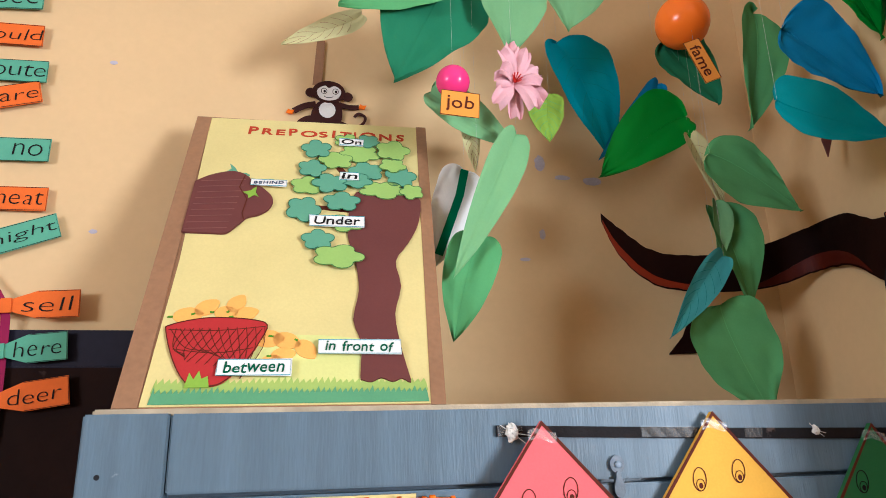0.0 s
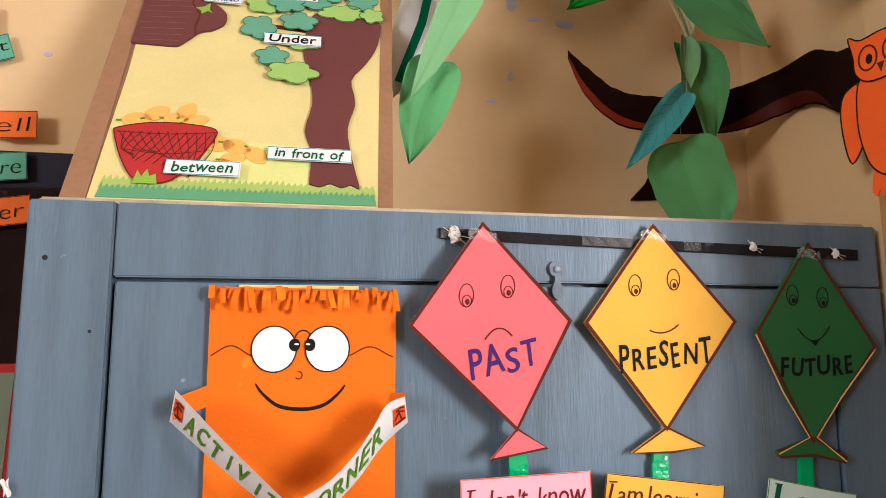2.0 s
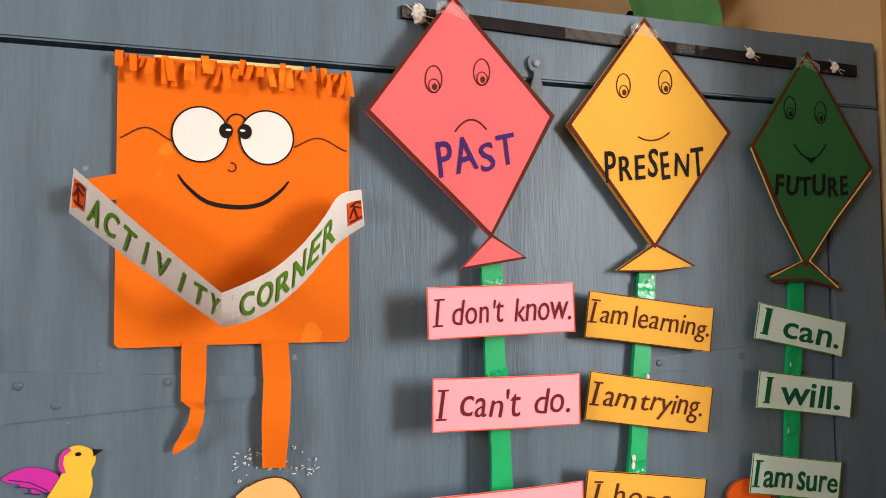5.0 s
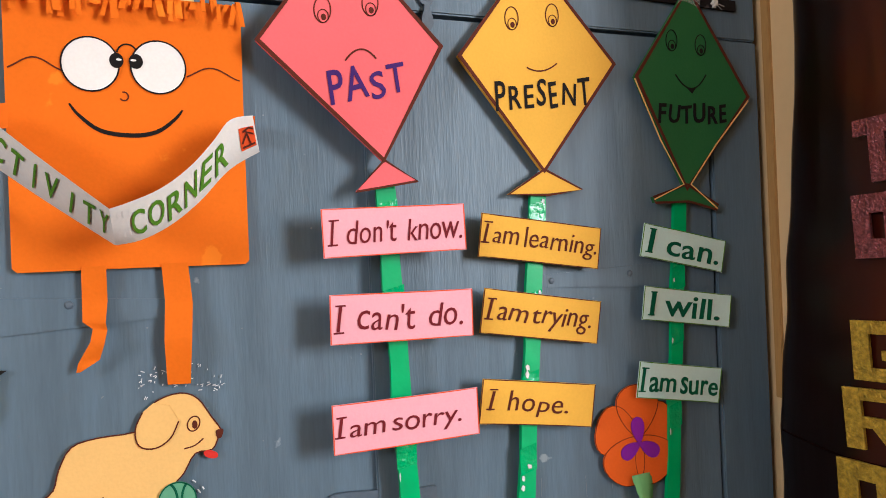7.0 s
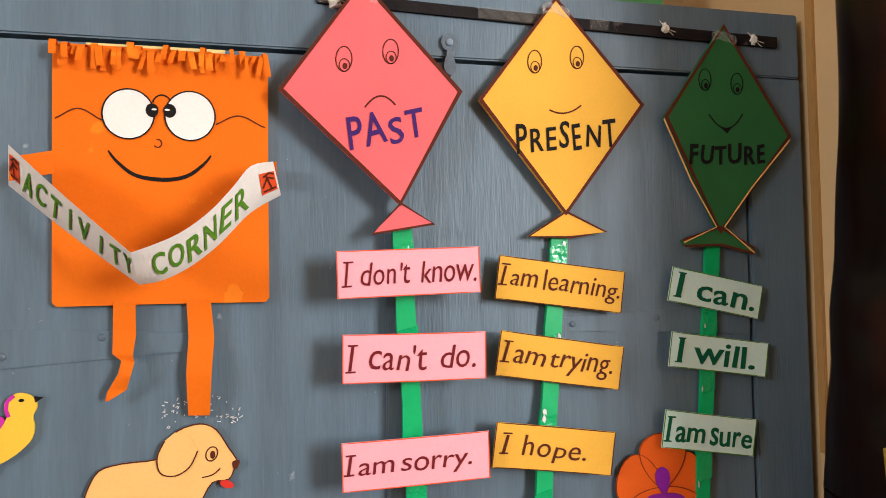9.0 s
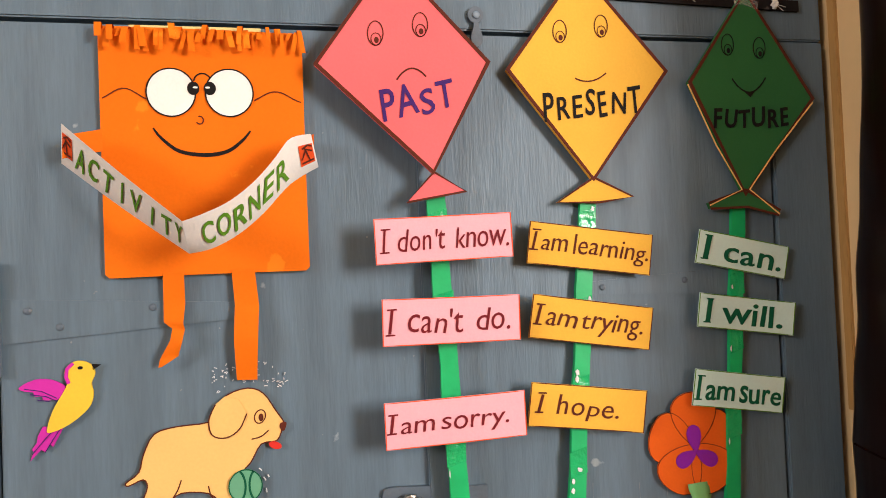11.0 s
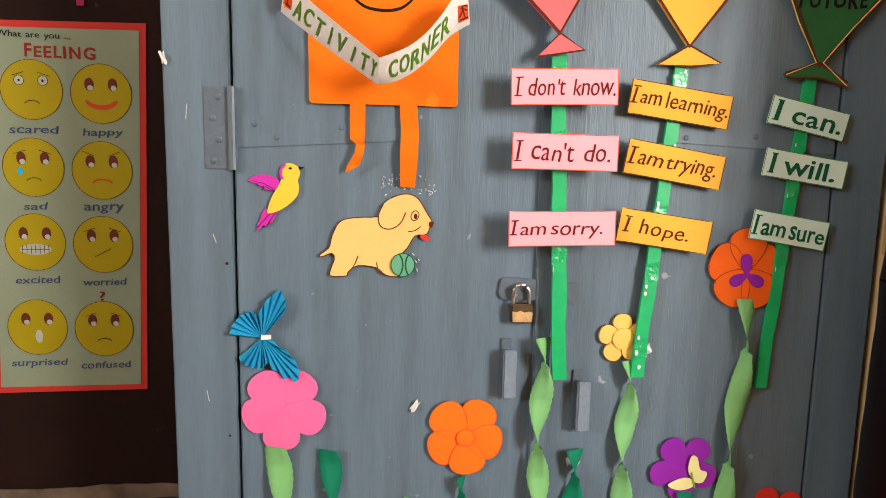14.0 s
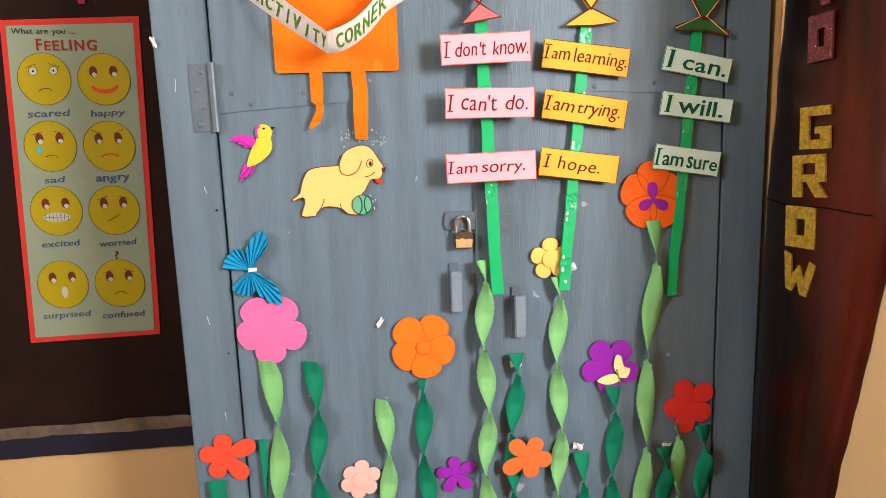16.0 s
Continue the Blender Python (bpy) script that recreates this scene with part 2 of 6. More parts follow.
def slab(pts, y=0.0, t=0.001, bm=None, dome=0.0):
    """A cut-out of thickness t: its back at y, its front at y - t."""
    bm = bm or bmesh.new()
    area = sum(a[0] * b[1] - b[0] * a[1] for a, b in zip(pts, pts[1:] + pts[:1]))
    if area < 0:
        pts = pts[::-1]
    f = [bm.verts.new((u, y - t, v)) for u, v in pts]
    k = [bm.verts.new((u, y, v)) for u, v in pts]
    if dome:
        cu, cv = sum(p[0] for p in pts) / len(pts), sum(p[1] for p in pts) / len(pts)
        rim = [bm.verts.new((cu + (u - cu) * 0.6, y - t - dome * 0.8, cv + (v - cv) * 0.6)) for u, v in pts]
        mid = bm.verts.new((cu, y - t - dome, cv))
        for i in range(len(f)):
            j = (i + 1) % len(f)
            bm.faces.new((f[i], f[j], rim[j], rim[i]))
            bm.faces.new((rim[i], rim[j], mid))
    else:
        bm.faces.new(f)
    bm.faces.new(k[::-1])
    for i in range(len(f)):
        j = (i + 1) % len(f)
        bm.faces.new((f[j], f[i], k[i], k[j]))
    return bm


def smooth(pts, n=5, closed=True):
    """A smooth line through a few points."""
    out, m = [], len(pts)
    for i in range(m if closed else m - 1):
        q = [Vector(pts[(i + k) % m] if closed else pts[min(max(i + k, 0), m - 1)]) for k in (-1, 0, 1, 2)]
        for s in range(n):
            t = s / n
            out.append(tuple(0.5 * (2 * q[1] + (q[2] - q[0]) * t + (2 * q[0] - 5 * q[1] + 4 * q[2] - q[3]) * t * t + (3 * q[1] - q[0] - 3 * q[2] + q[3]) * t ** 3)))
    if not closed:
        out.append(tuple(pts[-1]))
    return out


def oval(cu, cv, a, b=None, n=28, turn=0.0, start=0.0, end=360.0):
    b = a if b is None else b
    full = abs(end - start) >= 360
    c, s, out = math.cos(radians(turn)), math.sin(radians(turn)), []
    for i in range(n if full else n + 1):
        w = radians(start + (end - start) * i / n)
        u, v = a * math.cos(w), b * math.sin(w)
        out.append((cu + u * c - v * s, cv + u * s + v * c))
    return out


def stroke(pts, w, y, closed=False, t=0.0004, bm=None, taper=False):
    """An inked line of width w."""
    bm = bm or bmesh.new()
    m = len(pts)
    rows = []
    for i, p in enumerate(pts):
        a, b = (pts[i - 1] if closed or i else p), (pts[(i + 1) % m] if closed or i < m - 1 else p)
        d = Vector((b[0] - a[0], b[1] - a[1]))
        d = d.normalized() if d.length else Vector((1, 0))
        h = w / 2 * (math.sin(math.pi * (0.12 + 0.76 * i / (m - 1))) if taper else 1)
        n = Vector((-d.y, d.x)) * h
        rows.append([bm.verts.new((p[0] + n.x * k, yy, p[1] + n.y * k)) for k, yy in ((1, y), (1, y - t), (-1, y - t), (-1, y))])
    for i in range(m if closed else m - 1):
        a, b = rows[i], rows[(i + 1) % m]
        for k in range(3):
            bm.faces.new((a[k], a[k + 1], b[k + 1], b[k]))
    return bm


def strokes(lines, w, y, closed=False, t=0.0004):
    bm = bmesh.new()
    for p in lines:
        stroke(p, w, y, closed, t, bm)
    return bm


def by_hand(me, text, first=1.0, wobble=1.0):
    """Gives each letter of a flat word its own small tilt, size and height, as a marker pen does."""
    root = list(range(len(me.vertices)))

    def top(i):
        while root[i] != i:
            root[i] = root[root[i]]
            i = root[i]
        return i

    for e in me.edges:
        root[top(e.vertices[0])] = top(e.vertices[1])
    isles = collections.defaultdict(list)
    for i in range(len(root)):
        isles[top(i)].append(i)
    spans = sorted((min(me.vertices[i].co.x for i in g), max(me.vertices[i].co.x for i in g), g) for g in isles.values())
    letters = []
    for a, b, g in spans:
        if letters and a < letters[-1][1] - 0.02:
            letters[-1][1] = max(b, letters[-1][1])
            letters[-1][2] += g
        else:
            letters.append([a, b, list(g)])
    rnd = random.Random(text)
    for k, (a, b, g) in enumerate(letters):
        size = first if k == 0 else 1.0
        turn, sx, sy, dy = [rnd.gauss(0, q) * wobble * (k > 0) for q in (0.045, 0.05, 0.06, 0.018)]
        c, s, mid = math.cos(turn), math.sin(turn), (a + b) / 2
        for i in g:
            p = me.vertices[i].co
            x, y = (p.x - mid) * (1 + sx), p.y * (1 + sy) * size
            p.x, p.y = mid + x * c - y * s, x * s + y * c + dy


def lettering(name, text, u, v, w, h, y, material, parent, turn=0.0, bold=0.010, shear=0.0, first=1.0, wobble=1.0):
    """Words in the built-in font, fitted to w by h about (u, v)."""
    cu = bpy.data.curves.new("font", "FONT")
    cu.body, cu.size, cu.offset, cu.extrude, cu.shear, cu.resolution_u, cu.space_word = text, 1.0, bold, 0.004, shear, 3, 0.55 if text.startswith("I am") else 0.95 if text in ("I can.", "I will.") else 1.45
    cu.space_character = 1.3 if text == "PREPOSITIONS" else 1.16 if text.isupper() else 1.0
    tmp = new("font", cu)
    me = bpy.data.meshes.new_from_object(tmp.evaluated_get(bpy.context.evaluated_depsgraph_get()))
    bpy.data.objects.remove(tmp)
    if len(text) > 1:
        by_hand(me, text, first, wobble)
    xs, ys = [p.co.x for p in me.vertices], [p.co.y for p in me.vertices]
    mx, my, sx, sy = (min(xs) + max(xs)) / 2, (min(ys) + max(ys)) / 2, w / (max(xs) - min(xs)), h / (max(ys) - min(ys))
    c, s = math.cos(radians(turn)), math.sin(radians(turn))
    for p in me.vertices:
        a, b = (p.co.x - mx) * sx, (p.co.y - my) * sy
        p.co = (u + a * c - b * s, y - (p.co.z + 0.004) * 0.1, v + a * s + b * c)
    me.materials.append(material)
    me.name = name
    ob = new(name, me)
    ob.parent = parent
    return ob


def rect(w, h, u=0.0, v=0.0, rough=0.0):
    j = lambda: random.uniform(-rough, rough)
    return [(u - w / 2 + j(), v - h / 2 + j()), (u + w / 2 + j(), v - h / 2 + j()), (u + w / 2 + j(), v + h / 2 + j()), (u - w / 2 + j(), v + h / 2 + j())]


def tube(points, r, sides=6):
    bm = bmesh.new()
    rings = []
    for i, p in enumerate(points):
        p = Vector(p)
        d = (Vector(points[min(i + 1, len(points) - 1)]) - Vector(points[max(i - 1, 0)])).normalized()
        a = d.orthogonal().normalized()
        b = d.cross(a)
        rr = r[i] if isinstance(r, (list, tuple)) else r
        rings.append([bm.verts.new(p + (a * math.cos(k * math.tau / sides) + b * math.sin(k * math.tau / sides)) * rr) for k in range(sides)])
    for a, b in zip(rings, rings[1:]):
        for k in range(sides):
            bm.faces.new((a[k], a[(k + 1) % sides], b[(k + 1) % sides], b[k]))
    bm.faces.new(rings[0][::-1])
    bm.faces.new(rings[-1])
    return bm


def grid_sheet(fn, nu, nv, t=0.0007):
    """A sheet with thickness: fn(a, b) gives the place for a, b in 0..1."""
    bm = bmesh.new()
    P = [[Vector(fn(i / nu, j / nv)) for j in range(nv + 1)] for i in range(nu + 1)]
    fr = [[bm.verts.new(p) for p in row] for row in P]
    bk = [[bm.verts.new(p + Vector((0, t, 0))) for p in row] for row in P]
    for i in range(nu):
        for j in range(nv):
            bm.faces.new((fr[i][j], fr[i + 1][j], fr[i + 1][j + 1], fr[i][j + 1]))
            bm.faces.new((bk[i][j + 1], bk[i + 1][j + 1], bk[i + 1][j], bk[i][j]))
    rim = [(i, 0) for i in range(nu)] + [(nu, j) for j in range(nv)] + [(i, nv) for i in range(nu, 0, -1)] + [(0, j) for j in range(nv, 0, -1)]
    for (i, j), (k, m) in zip(rim, rim[1:] + rim[:1]):
        bm.faces.new((fr[k][m], fr[i][j], bk[i][j], bk[k][m]))
    bmesh.ops.recalc_face_normals(bm, faces=bm.faces[:])
    for f in bm.faces:
        f.smooth = True
    for e in bm.edges:
        e.smooth = e.calc_face_angle(0.0) < 0.9
    return bm


# ---- room ----
BACK = 0.392


def prism(plan, z0, z1):
    """An upright block over a plan of (x, y) corners."""
    bm = bmesh.new()
    lo, hi = [bm.verts.new((x, y, z0)) for x, y in plan], [bm.verts.new((x, y, z1)) for x, y in plan]
    bm.faces.new(lo[::-1])
    bm.faces.new(hi)
    for i in range(len(plan)):
        j = (i + 1) % len(plan)
        bm.faces.new((lo[i], lo[j], hi[j], hi[i]))
    bmesh.ops.recalc_face_normals(bm, faces=bm.faces[:])
    return bm


struct("floor", box(-2.8, 2.9, -3.6, 0.6, -0.12, 0.0), FLOOR, "red oxide cement classroom floor")
struct("ceiling", box(-2.8, 2.9, -3.6, 0.6, 3.0, 3.12), WHITE_CEIL, "whitewashed classroom ceiling")
struct("wall_back", box(-2.8, 1.3, BACK, BACK + 0.2, 0, 3.0), CREAM_WALL, "cream distempered wall behind the cupboard")
struct("wall_side", prism([(1.08, BACK), (1.0, 0.0), (0.994, -0.47), (2.7, -0.47), (2.7, BACK)], 0, 3.0), CREAM_WALL, "cream wall pier beside the cupboard")
struct("wall_right", box(2.7, 2.9, -2.9, -0.47, 0, 3.0), CREAM_WALL, "plain cream classroom wall")
left = bmesh.new()
for y0, y1, z0, z1 in ((-2.9, BACK, 0, 1.05), (-2.9, BACK, 2.45, 3.0), (-2.9, -2.68, 1.05, 2.45), (-1.5, BACK, 1.05, 2.45)):
    box(-2.8, -2.6, y0, y1, z0, z1, 0, left)
struct("wall_left", left, CREAM_WALL, "cream wall with an open window")
rear = bmesh.new()
for x0, x1, z0, z1 in ((-2.6, 2.7, 0, 1.15), (-2.6, 2.7, 2.45, 3.0), (-2.6, 1.72, 1.15, 2.45), (2.66, 2.7, 1.15, 2.45)):
    box(x0, x1, -2.9, -2.7, z0, z1, 0, rear)
struct("wall_rear", rear, CREAM_WALL, "cream wall with an open window")
struct("ground", box(-60, 60, -60, 60, -0.5, -0.45), mat("dry earth", (0.25, 0.17, 0.1), 0.7, 1.0), "dry earth outside the windows")
# Added strip: the brown shadow on the wall by the cupboard, put in as colour.
struct("trim_corner", box(0.996, 1.003, -0.015, -0.0015, 1.135, 1.9, 0.001), mat("ochre shadow colour", (0.50, 0.27, 0.085), 0.75, 5.0, 0.6, 0.2, 80.0, stretch=(4, 4, 0.6)), "narrow ochre strip added as the wall shadow beside the cupboard")
struct("blackboard_wall_panel", box(-1.7, 0.26, BACK - 0.012, BACK - 0.001, 0.575, 1.795), BOARD_BROWN, "dark brown painted blackboard on the wall")
# Thin darker ochre sheet over the wall below the navy band.
struct("wall_dado", box(-1.7, 0.26, BACK - 0.004, BACK - 0.001, 0, 0.517), mat("darker ochre wall", (0.46, 0.30, 0.135), 0.8, 2.0, 0.85, 0.1, 70.0, grain=0.1), "darker ochre lower part of the wall")
struct("trim_top", box(-1.7, 0.26, BACK - 0.013, BACK - 0.001, 1.795, 1.857, 0.002), NAVY, "dark navy painted band above the blackboard")


def ragged(x0, x1, z0, z1, amp, y, t, seed):
    """A brushed band with uneven upper and lower edges."""
    n = 90
    xs = [x0 + (x1 - x0) * k / n for k in range(n + 1)]
    wave = lambda x, q: amp * (noise.noise(Vector((x * 5, q, seed))) + 0.5 * noise.noise(Vector((x * 24, q, seed))))
    return slab([(x, z0 + wave(x, 0.0)) for x in xs] + [(x, z1 + wave(x, 7.0)) for x in reversed(xs)], y, t)


struct("trim_bottom", ragged(-1.7, 0.26, 0.517, 0.568, 0.005, BACK - 0.001, 0.012, 1.0), NAVY, "dark navy painted band below the blackboard")
struct("trim_ledge", ragged(-1.7, 0.26, 0.566, 0.594, 0.006, BACK - 0.001, 0.0135, 4.0), CHALKY, "chalk dusted lower edge of the blackboard")

# ---- cupboard ----
X0, X1, TOP, DOOR_R, MID, GAP_Z = -0.091, 0.988, 1.705, 0.905, 0.452, 1.617
cup = thing("cupboard", 0.45, 0.0, 0.0, "grey blue painted wooden two door cupboard, padlocked", "cupboard")


def on_cup(name, bm, material, parent=None, label=""):
    bmesh.ops.translate(bm, verts=bm.verts, vec=(-0.45, 0, 0))
    return part(name, bm, material, parent or cup, label)


carcass = box(X0, X1, 0.024, 0.345, 0.0, TOP - 0.006)
on_cup("body", carcass, BLUE_DARK)
on_cup("top_board", box(X0 + 0.004, X1 - 0.002, 0.016, 0.35, TOP - 0.005, TOP + 0.006, 0.002), RAW_EDGE, label="bare worn plywood top edge")
on_cup("left_stile", box(X0, -0.002, 0.0, 0.026, 0.0, TOP, 0.002), BLUE_PAINT)
on_cup("right_stile", box(DOOR_R + 0.002, X1, 0.0, 0.026, 0.0, GAP_Z + 0.001, 0.002), BLUE_PAINT)
on_cup("top_rail", box(-0.0005, X1, 0.0008, 0.026, GAP_Z + 0.003, TOP - 0.0005, 0.002), BLUE_PAINT)
on_cup("bottom_rail", box(-0.0005, X1, 0.0008, 0.026, 0.0, 0.14, 0.002), BLUE_PAINT)
door_l = on_cup("door", box(0.002, MID - 0.0015, 0.0012, 0.024, 0.143, GAP_Z - 0.002, 0.002), BLUE_PAINT)
door_r = on_cup("door", box(MID + 0.0015, DOOR_R - 0.002, 0.0012, 0.024, 0.143, GAP_Z - 0.002, 0.002), BLUE_PAINT)
on_cup("cover_strip", box(MID - 0.014, MID + 0.012, -0.006, 0.0015, 0.16, GAP_Z - 0.02, 0.0015), BLUE_PAINT, door_l)


random.seed(11)
for k in range(120):
    x, z = random.gauss(0.672, 0.05), random.gauss(0.93, 0.075)
    if 0.55 < x < 0.80:
        on_cup("scuff", stroke([(x, z), (x + random.uniform(-0.001, 0.001), z - random.uniform(0.006, 0.045))], random.uniform(0.0004, 0.0013), 0.0013, t=0.0004, taper=True), SCUFF, door_r, "pale scuff in the paint" if k == 0 else "")
for k in range(60):
    x, z = random.uniform(0.02, 0.44), random.uniform(0.55, 1.58)
    on_cup("chip", slab(oval(x, z, random.uniform(0.0005, 0.0016), random.uniform(0.0004, 0.0011), 7, random.uniform(0, 90)), 0.0013, 0.0004), SCUFF, door_l, "pale chip in the paint" if k == 0 else "")
for x, z, r in ((-0.012, 1.118, 0.0024), (-0.02, 1.56, 0.002), (-0.07, 1.64, 0.003), (-0.014, 0.86, 0.0018)):
    on_cup("nail_hole", slab(oval(x, z, r, r, 10), 0.0002, 0.0005), GAP, label="dark nail hole")
for x, z, dx, dz in ((-0.03, 1.16, 0.004, -0.012), (-0.045, 0.93, 0.003, -0.016), (-0.06, 1.34, -0.002, -0.02), (-0.03, 0.75, 0.002, -0.014)):
    on_cup("scratch", stroke([(x, z), (x + dx, z + dz)], 0.0013, 0.0001, t=0.0004), PALE_CHIP, label="white scratch in the paint")


def hinge(z0, x0, x1):
    b = box(x0, x1, -0.002, 0.001, z0, z0 + 0.112, 0.0008)
    h = on_cup("hinge", b, BLUE_DARK, label="butt hinge under blue paint")
    k = tube([(x1 + 0.004 - 0.45, -0.005, z0 - 0.001), (x1 + 0.004 - 0.45, -0.005, z0 + 0.113)], 0.006, 12)
    part("knuckle", k, BLUE_DARK, h)
    for i in range(4):
        s = bmesh.new()
        bmesh.ops.create_uvsphere(s, u_segments=10, v_segments=6, radius=0.005, matrix=Matrix.Translation((x0 + 0.012 + 0.008 * (i % 2) - 0.45, -0.002, z0 + 0.012 + i * 0.029)) @ Matrix.Diagonal((1, 0.4, 1, 1)))
        part("screw", s, BLUE_DARK, h)


hinge(1.252, -0.038, -0.003)
hinge(0.30, -0.038, -0.003)


def strap_plate(x0, x1, z, h0, h1, xs):
    bm = slab([(x0, z - h0 / 2), (x1, z - h1 / 2), (x1, z + h1 / 2), (x0, z + h0 / 2)], 0.0011, 0.0022)
    p = on_cup("hinge_strap", bm, BLUE_PAINT)
    for x, dz in xs:
        s = bmesh.new()
        bmesh.ops.create_uvsphere(s, u_segments=10, v_segments=6, radius=0.004, matrix=Matrix.Translation((x - 0.45, -0.0015, z + dz)) @ Matrix.Diagonal((1, 0.5, 1, 1)))
        part("screw", s, BLUE_DARK, p)


strap_plate(0.004, 0.235, 1.305, 0.046, 0.018, ((0.03, 0.01), (0.06, -0.008), (0.15, 0.008)))
strap_plate(0.900, 0.640, 1.310, 0.040, 0.014, ((0.66, 0.0), (0.77, 0.004)))

button = on_cup("turn_button", slab(smooth([(0.5125, 1.628), (0.5115, 1.621), (0.5085, 1.612), (0.5095, 1.603), (0.516, 1.598), (0.5215, 1.604), (0.5215, 1.613), (0.5185, 1.621), (0.5175, 1.628)], 4), 0.0, 0.006), BLUE_DARK, label="small turning catch under blue paint")
part("catch_ring", slab(oval(0.515 - 0.45, 1.637, 0.0092, 0.0102, 22), 0.0, 0.004), BLUE_DARK, button)
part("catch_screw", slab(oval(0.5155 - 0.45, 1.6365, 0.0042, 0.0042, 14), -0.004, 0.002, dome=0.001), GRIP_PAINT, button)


def pull(x, z0, z1, px):
    h = on_cup("handle", box(x - 0.008, x + 0.008, -0.003, 0.0013, z0, z1, 0.001), BLUE_DARK)
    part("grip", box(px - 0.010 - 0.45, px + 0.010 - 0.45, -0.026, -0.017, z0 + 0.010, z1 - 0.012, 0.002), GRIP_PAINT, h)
    for z in (z0 + 0.018, z1 - 0.02):
        part("post", box(px - 0.006 - 0.45, px + 0.006 - 0.45, -0.019, -0.002, z - 0.004, z + 0.004), BLUE_DARK, h)


pull(0.397, 0.908, 1.004, 0.399)
pull(0.511, 0.853, 0.953, 0.515)
hasp = on_cup("hasp", slab(smooth([(0.385, 1.09), (0.387, 1.066), (0.43, 1.064), (0.47, 1.066), (0.47, 1.092), (0.43, 1.096), (0.392, 1.098)], 3), 0.0, 0.0048), BLUE_DARK, label="iron hasp under blue paint")
part("staple", tube([(0.405 - 0.45, -0.002, 1.086), (0.405 - 0.45, -0.02, 1.086), (0.405 - 0.45, -0.02, 1.074), (0.405 - 0.45, -0.002, 1.074)], 0.0025), STEEL, hasp)
on_cup("staple_plate", box(0.483, 0.506, -0.003, 0.001, 1.058, 1.09, 0.001), BLUE_DARK)

lock = thing("padlock", 0.416, -0.012, 1.031, "small worn brass padlock on the hasp", "padlock")
part("lock_body", box(-0.0175, 0.0165, -0.008, 0.008, 0.0, 0.030, 0.003), mat("blackened lock steel", (0.10, 0.06, 0.03), 0.5, 30.0, 0.45, 0.2, 200.0, metal=0.3), lock, "blackened body")
part("brass_face", slab([(-0.0145, 0.0035), (0.0135, 0.003), (0.0155, 0.017), (0.009, 0.019), (0.003, 0.0175), (-0.003, 0.0205), (-0.009, 0.018), (-0.0155, 0.0195)], -0.0076, 0.0014), BRASS, lock, "rubbed brass face")
part("shackle", tube([(-0.013, 0, 0.027)] + [(-0.001 + 0.012 * math.cos(w), 0, 0.044 + 0.014 * math.sin(w)) for w in [math.pi * (1 - k / 8) for k in range(9)]] + [(0.011, 0, 0.027)], 0.003, 8), STEEL, lock)

strap = thing("hanging_strap", 0.66, 0.0, 1.668, "black rubber strap nailed along the top rail", "strap")
part("strap", slab([(-0.293, 0.004), (-0.293, 0.017), (0.0, 0.0085), (0.292, 0.003), (0.292, -0.011), (0.0, -0.0045)], 0.0, 0.004), STRAP, strap)
for u, v, size in ((-0.275, 0.008, 1.0), (0.13, 0.003, 0.55), (0.255, -0.003, 0.6)):
    bm = bmesh.new()
    bmesh.ops.create_icosphere(bm, subdivisions=3, radius=0.0085 * size, matrix=Matrix.Translation((u, -0.006, v)) @ Matrix.Diagonal((0.9, 0.6, 1.3, 1)))
    for w in bm.verts:
        w.co += Vector((noise.noise(w.co * 300), noise.noise(w.co * 310 + Vector((5, 0, 0))), noise.noise(w.co * 290))) * 0.003
    part("tie", bm, PUTTY, strap, "tuft of white cotton string")
    part("thread", strokes([[(u - 0.014 * size, v + 0.009), (u, v), (u + 0.026 * size, v - 0.004)], [(u - 0.004, v + 0.012 * size), (u, v), (u + 0.02 * size, v - 0.015 * size)]], 0.0008, -0.006), PUTTY, strap)

# ---- paper figure with a banner ----
fig = thing("paper_figure", 0.21, -0.001, 1.345, "orange paper figure with big eyes holding a white banner", "wall decoration")
part("body", slab(smooth([(-0.104, 0.004), (-0.1, 0.0), (0.0, 0.0005), (0.1, 0.0), (0.104, 0.004), (0.1035, 0.13), (0.104, 0.262), (0.0, 0.264), (-0.105, 0.265), (-0.1045, 0.13)], 1), 0, 0.006), ORANGE, fig)
part("backing", box(-0.075, 0.06, -0.004, -0.001, 0.2, 0.2675), SOFT_YELLOW, fig, "yellow backing edge")
for i in range(30):
    u = -0.102 + 0.2055 * i / 29 + random.uniform(-0.003, 0.003)
    h = random.uniform(0.010, 0.026)
    w = random.uniform(0.0035, 0.007)
    tip = -0.010 - random.uniform(0.0, 0.012)
    lift = random.uniform(-0.003, 0.006) if i % 5 else 0.007
    bend = random.uniform(-0.005, 0.005)
    part("fringe_strip", grid_sheet(lambda a, b, u=u, h=h, w=w, tip=tip, bend=bend, lift=lift: (u + (b - 0.5) * w + bend * a * a, -0.0065 + (tip + 0.0065) * math.sin(a * 1.8), 0.262 + lift * math.sin(a * 3.1) - h * a * a), 4, 1, 0.0004), ORANGE, fig)
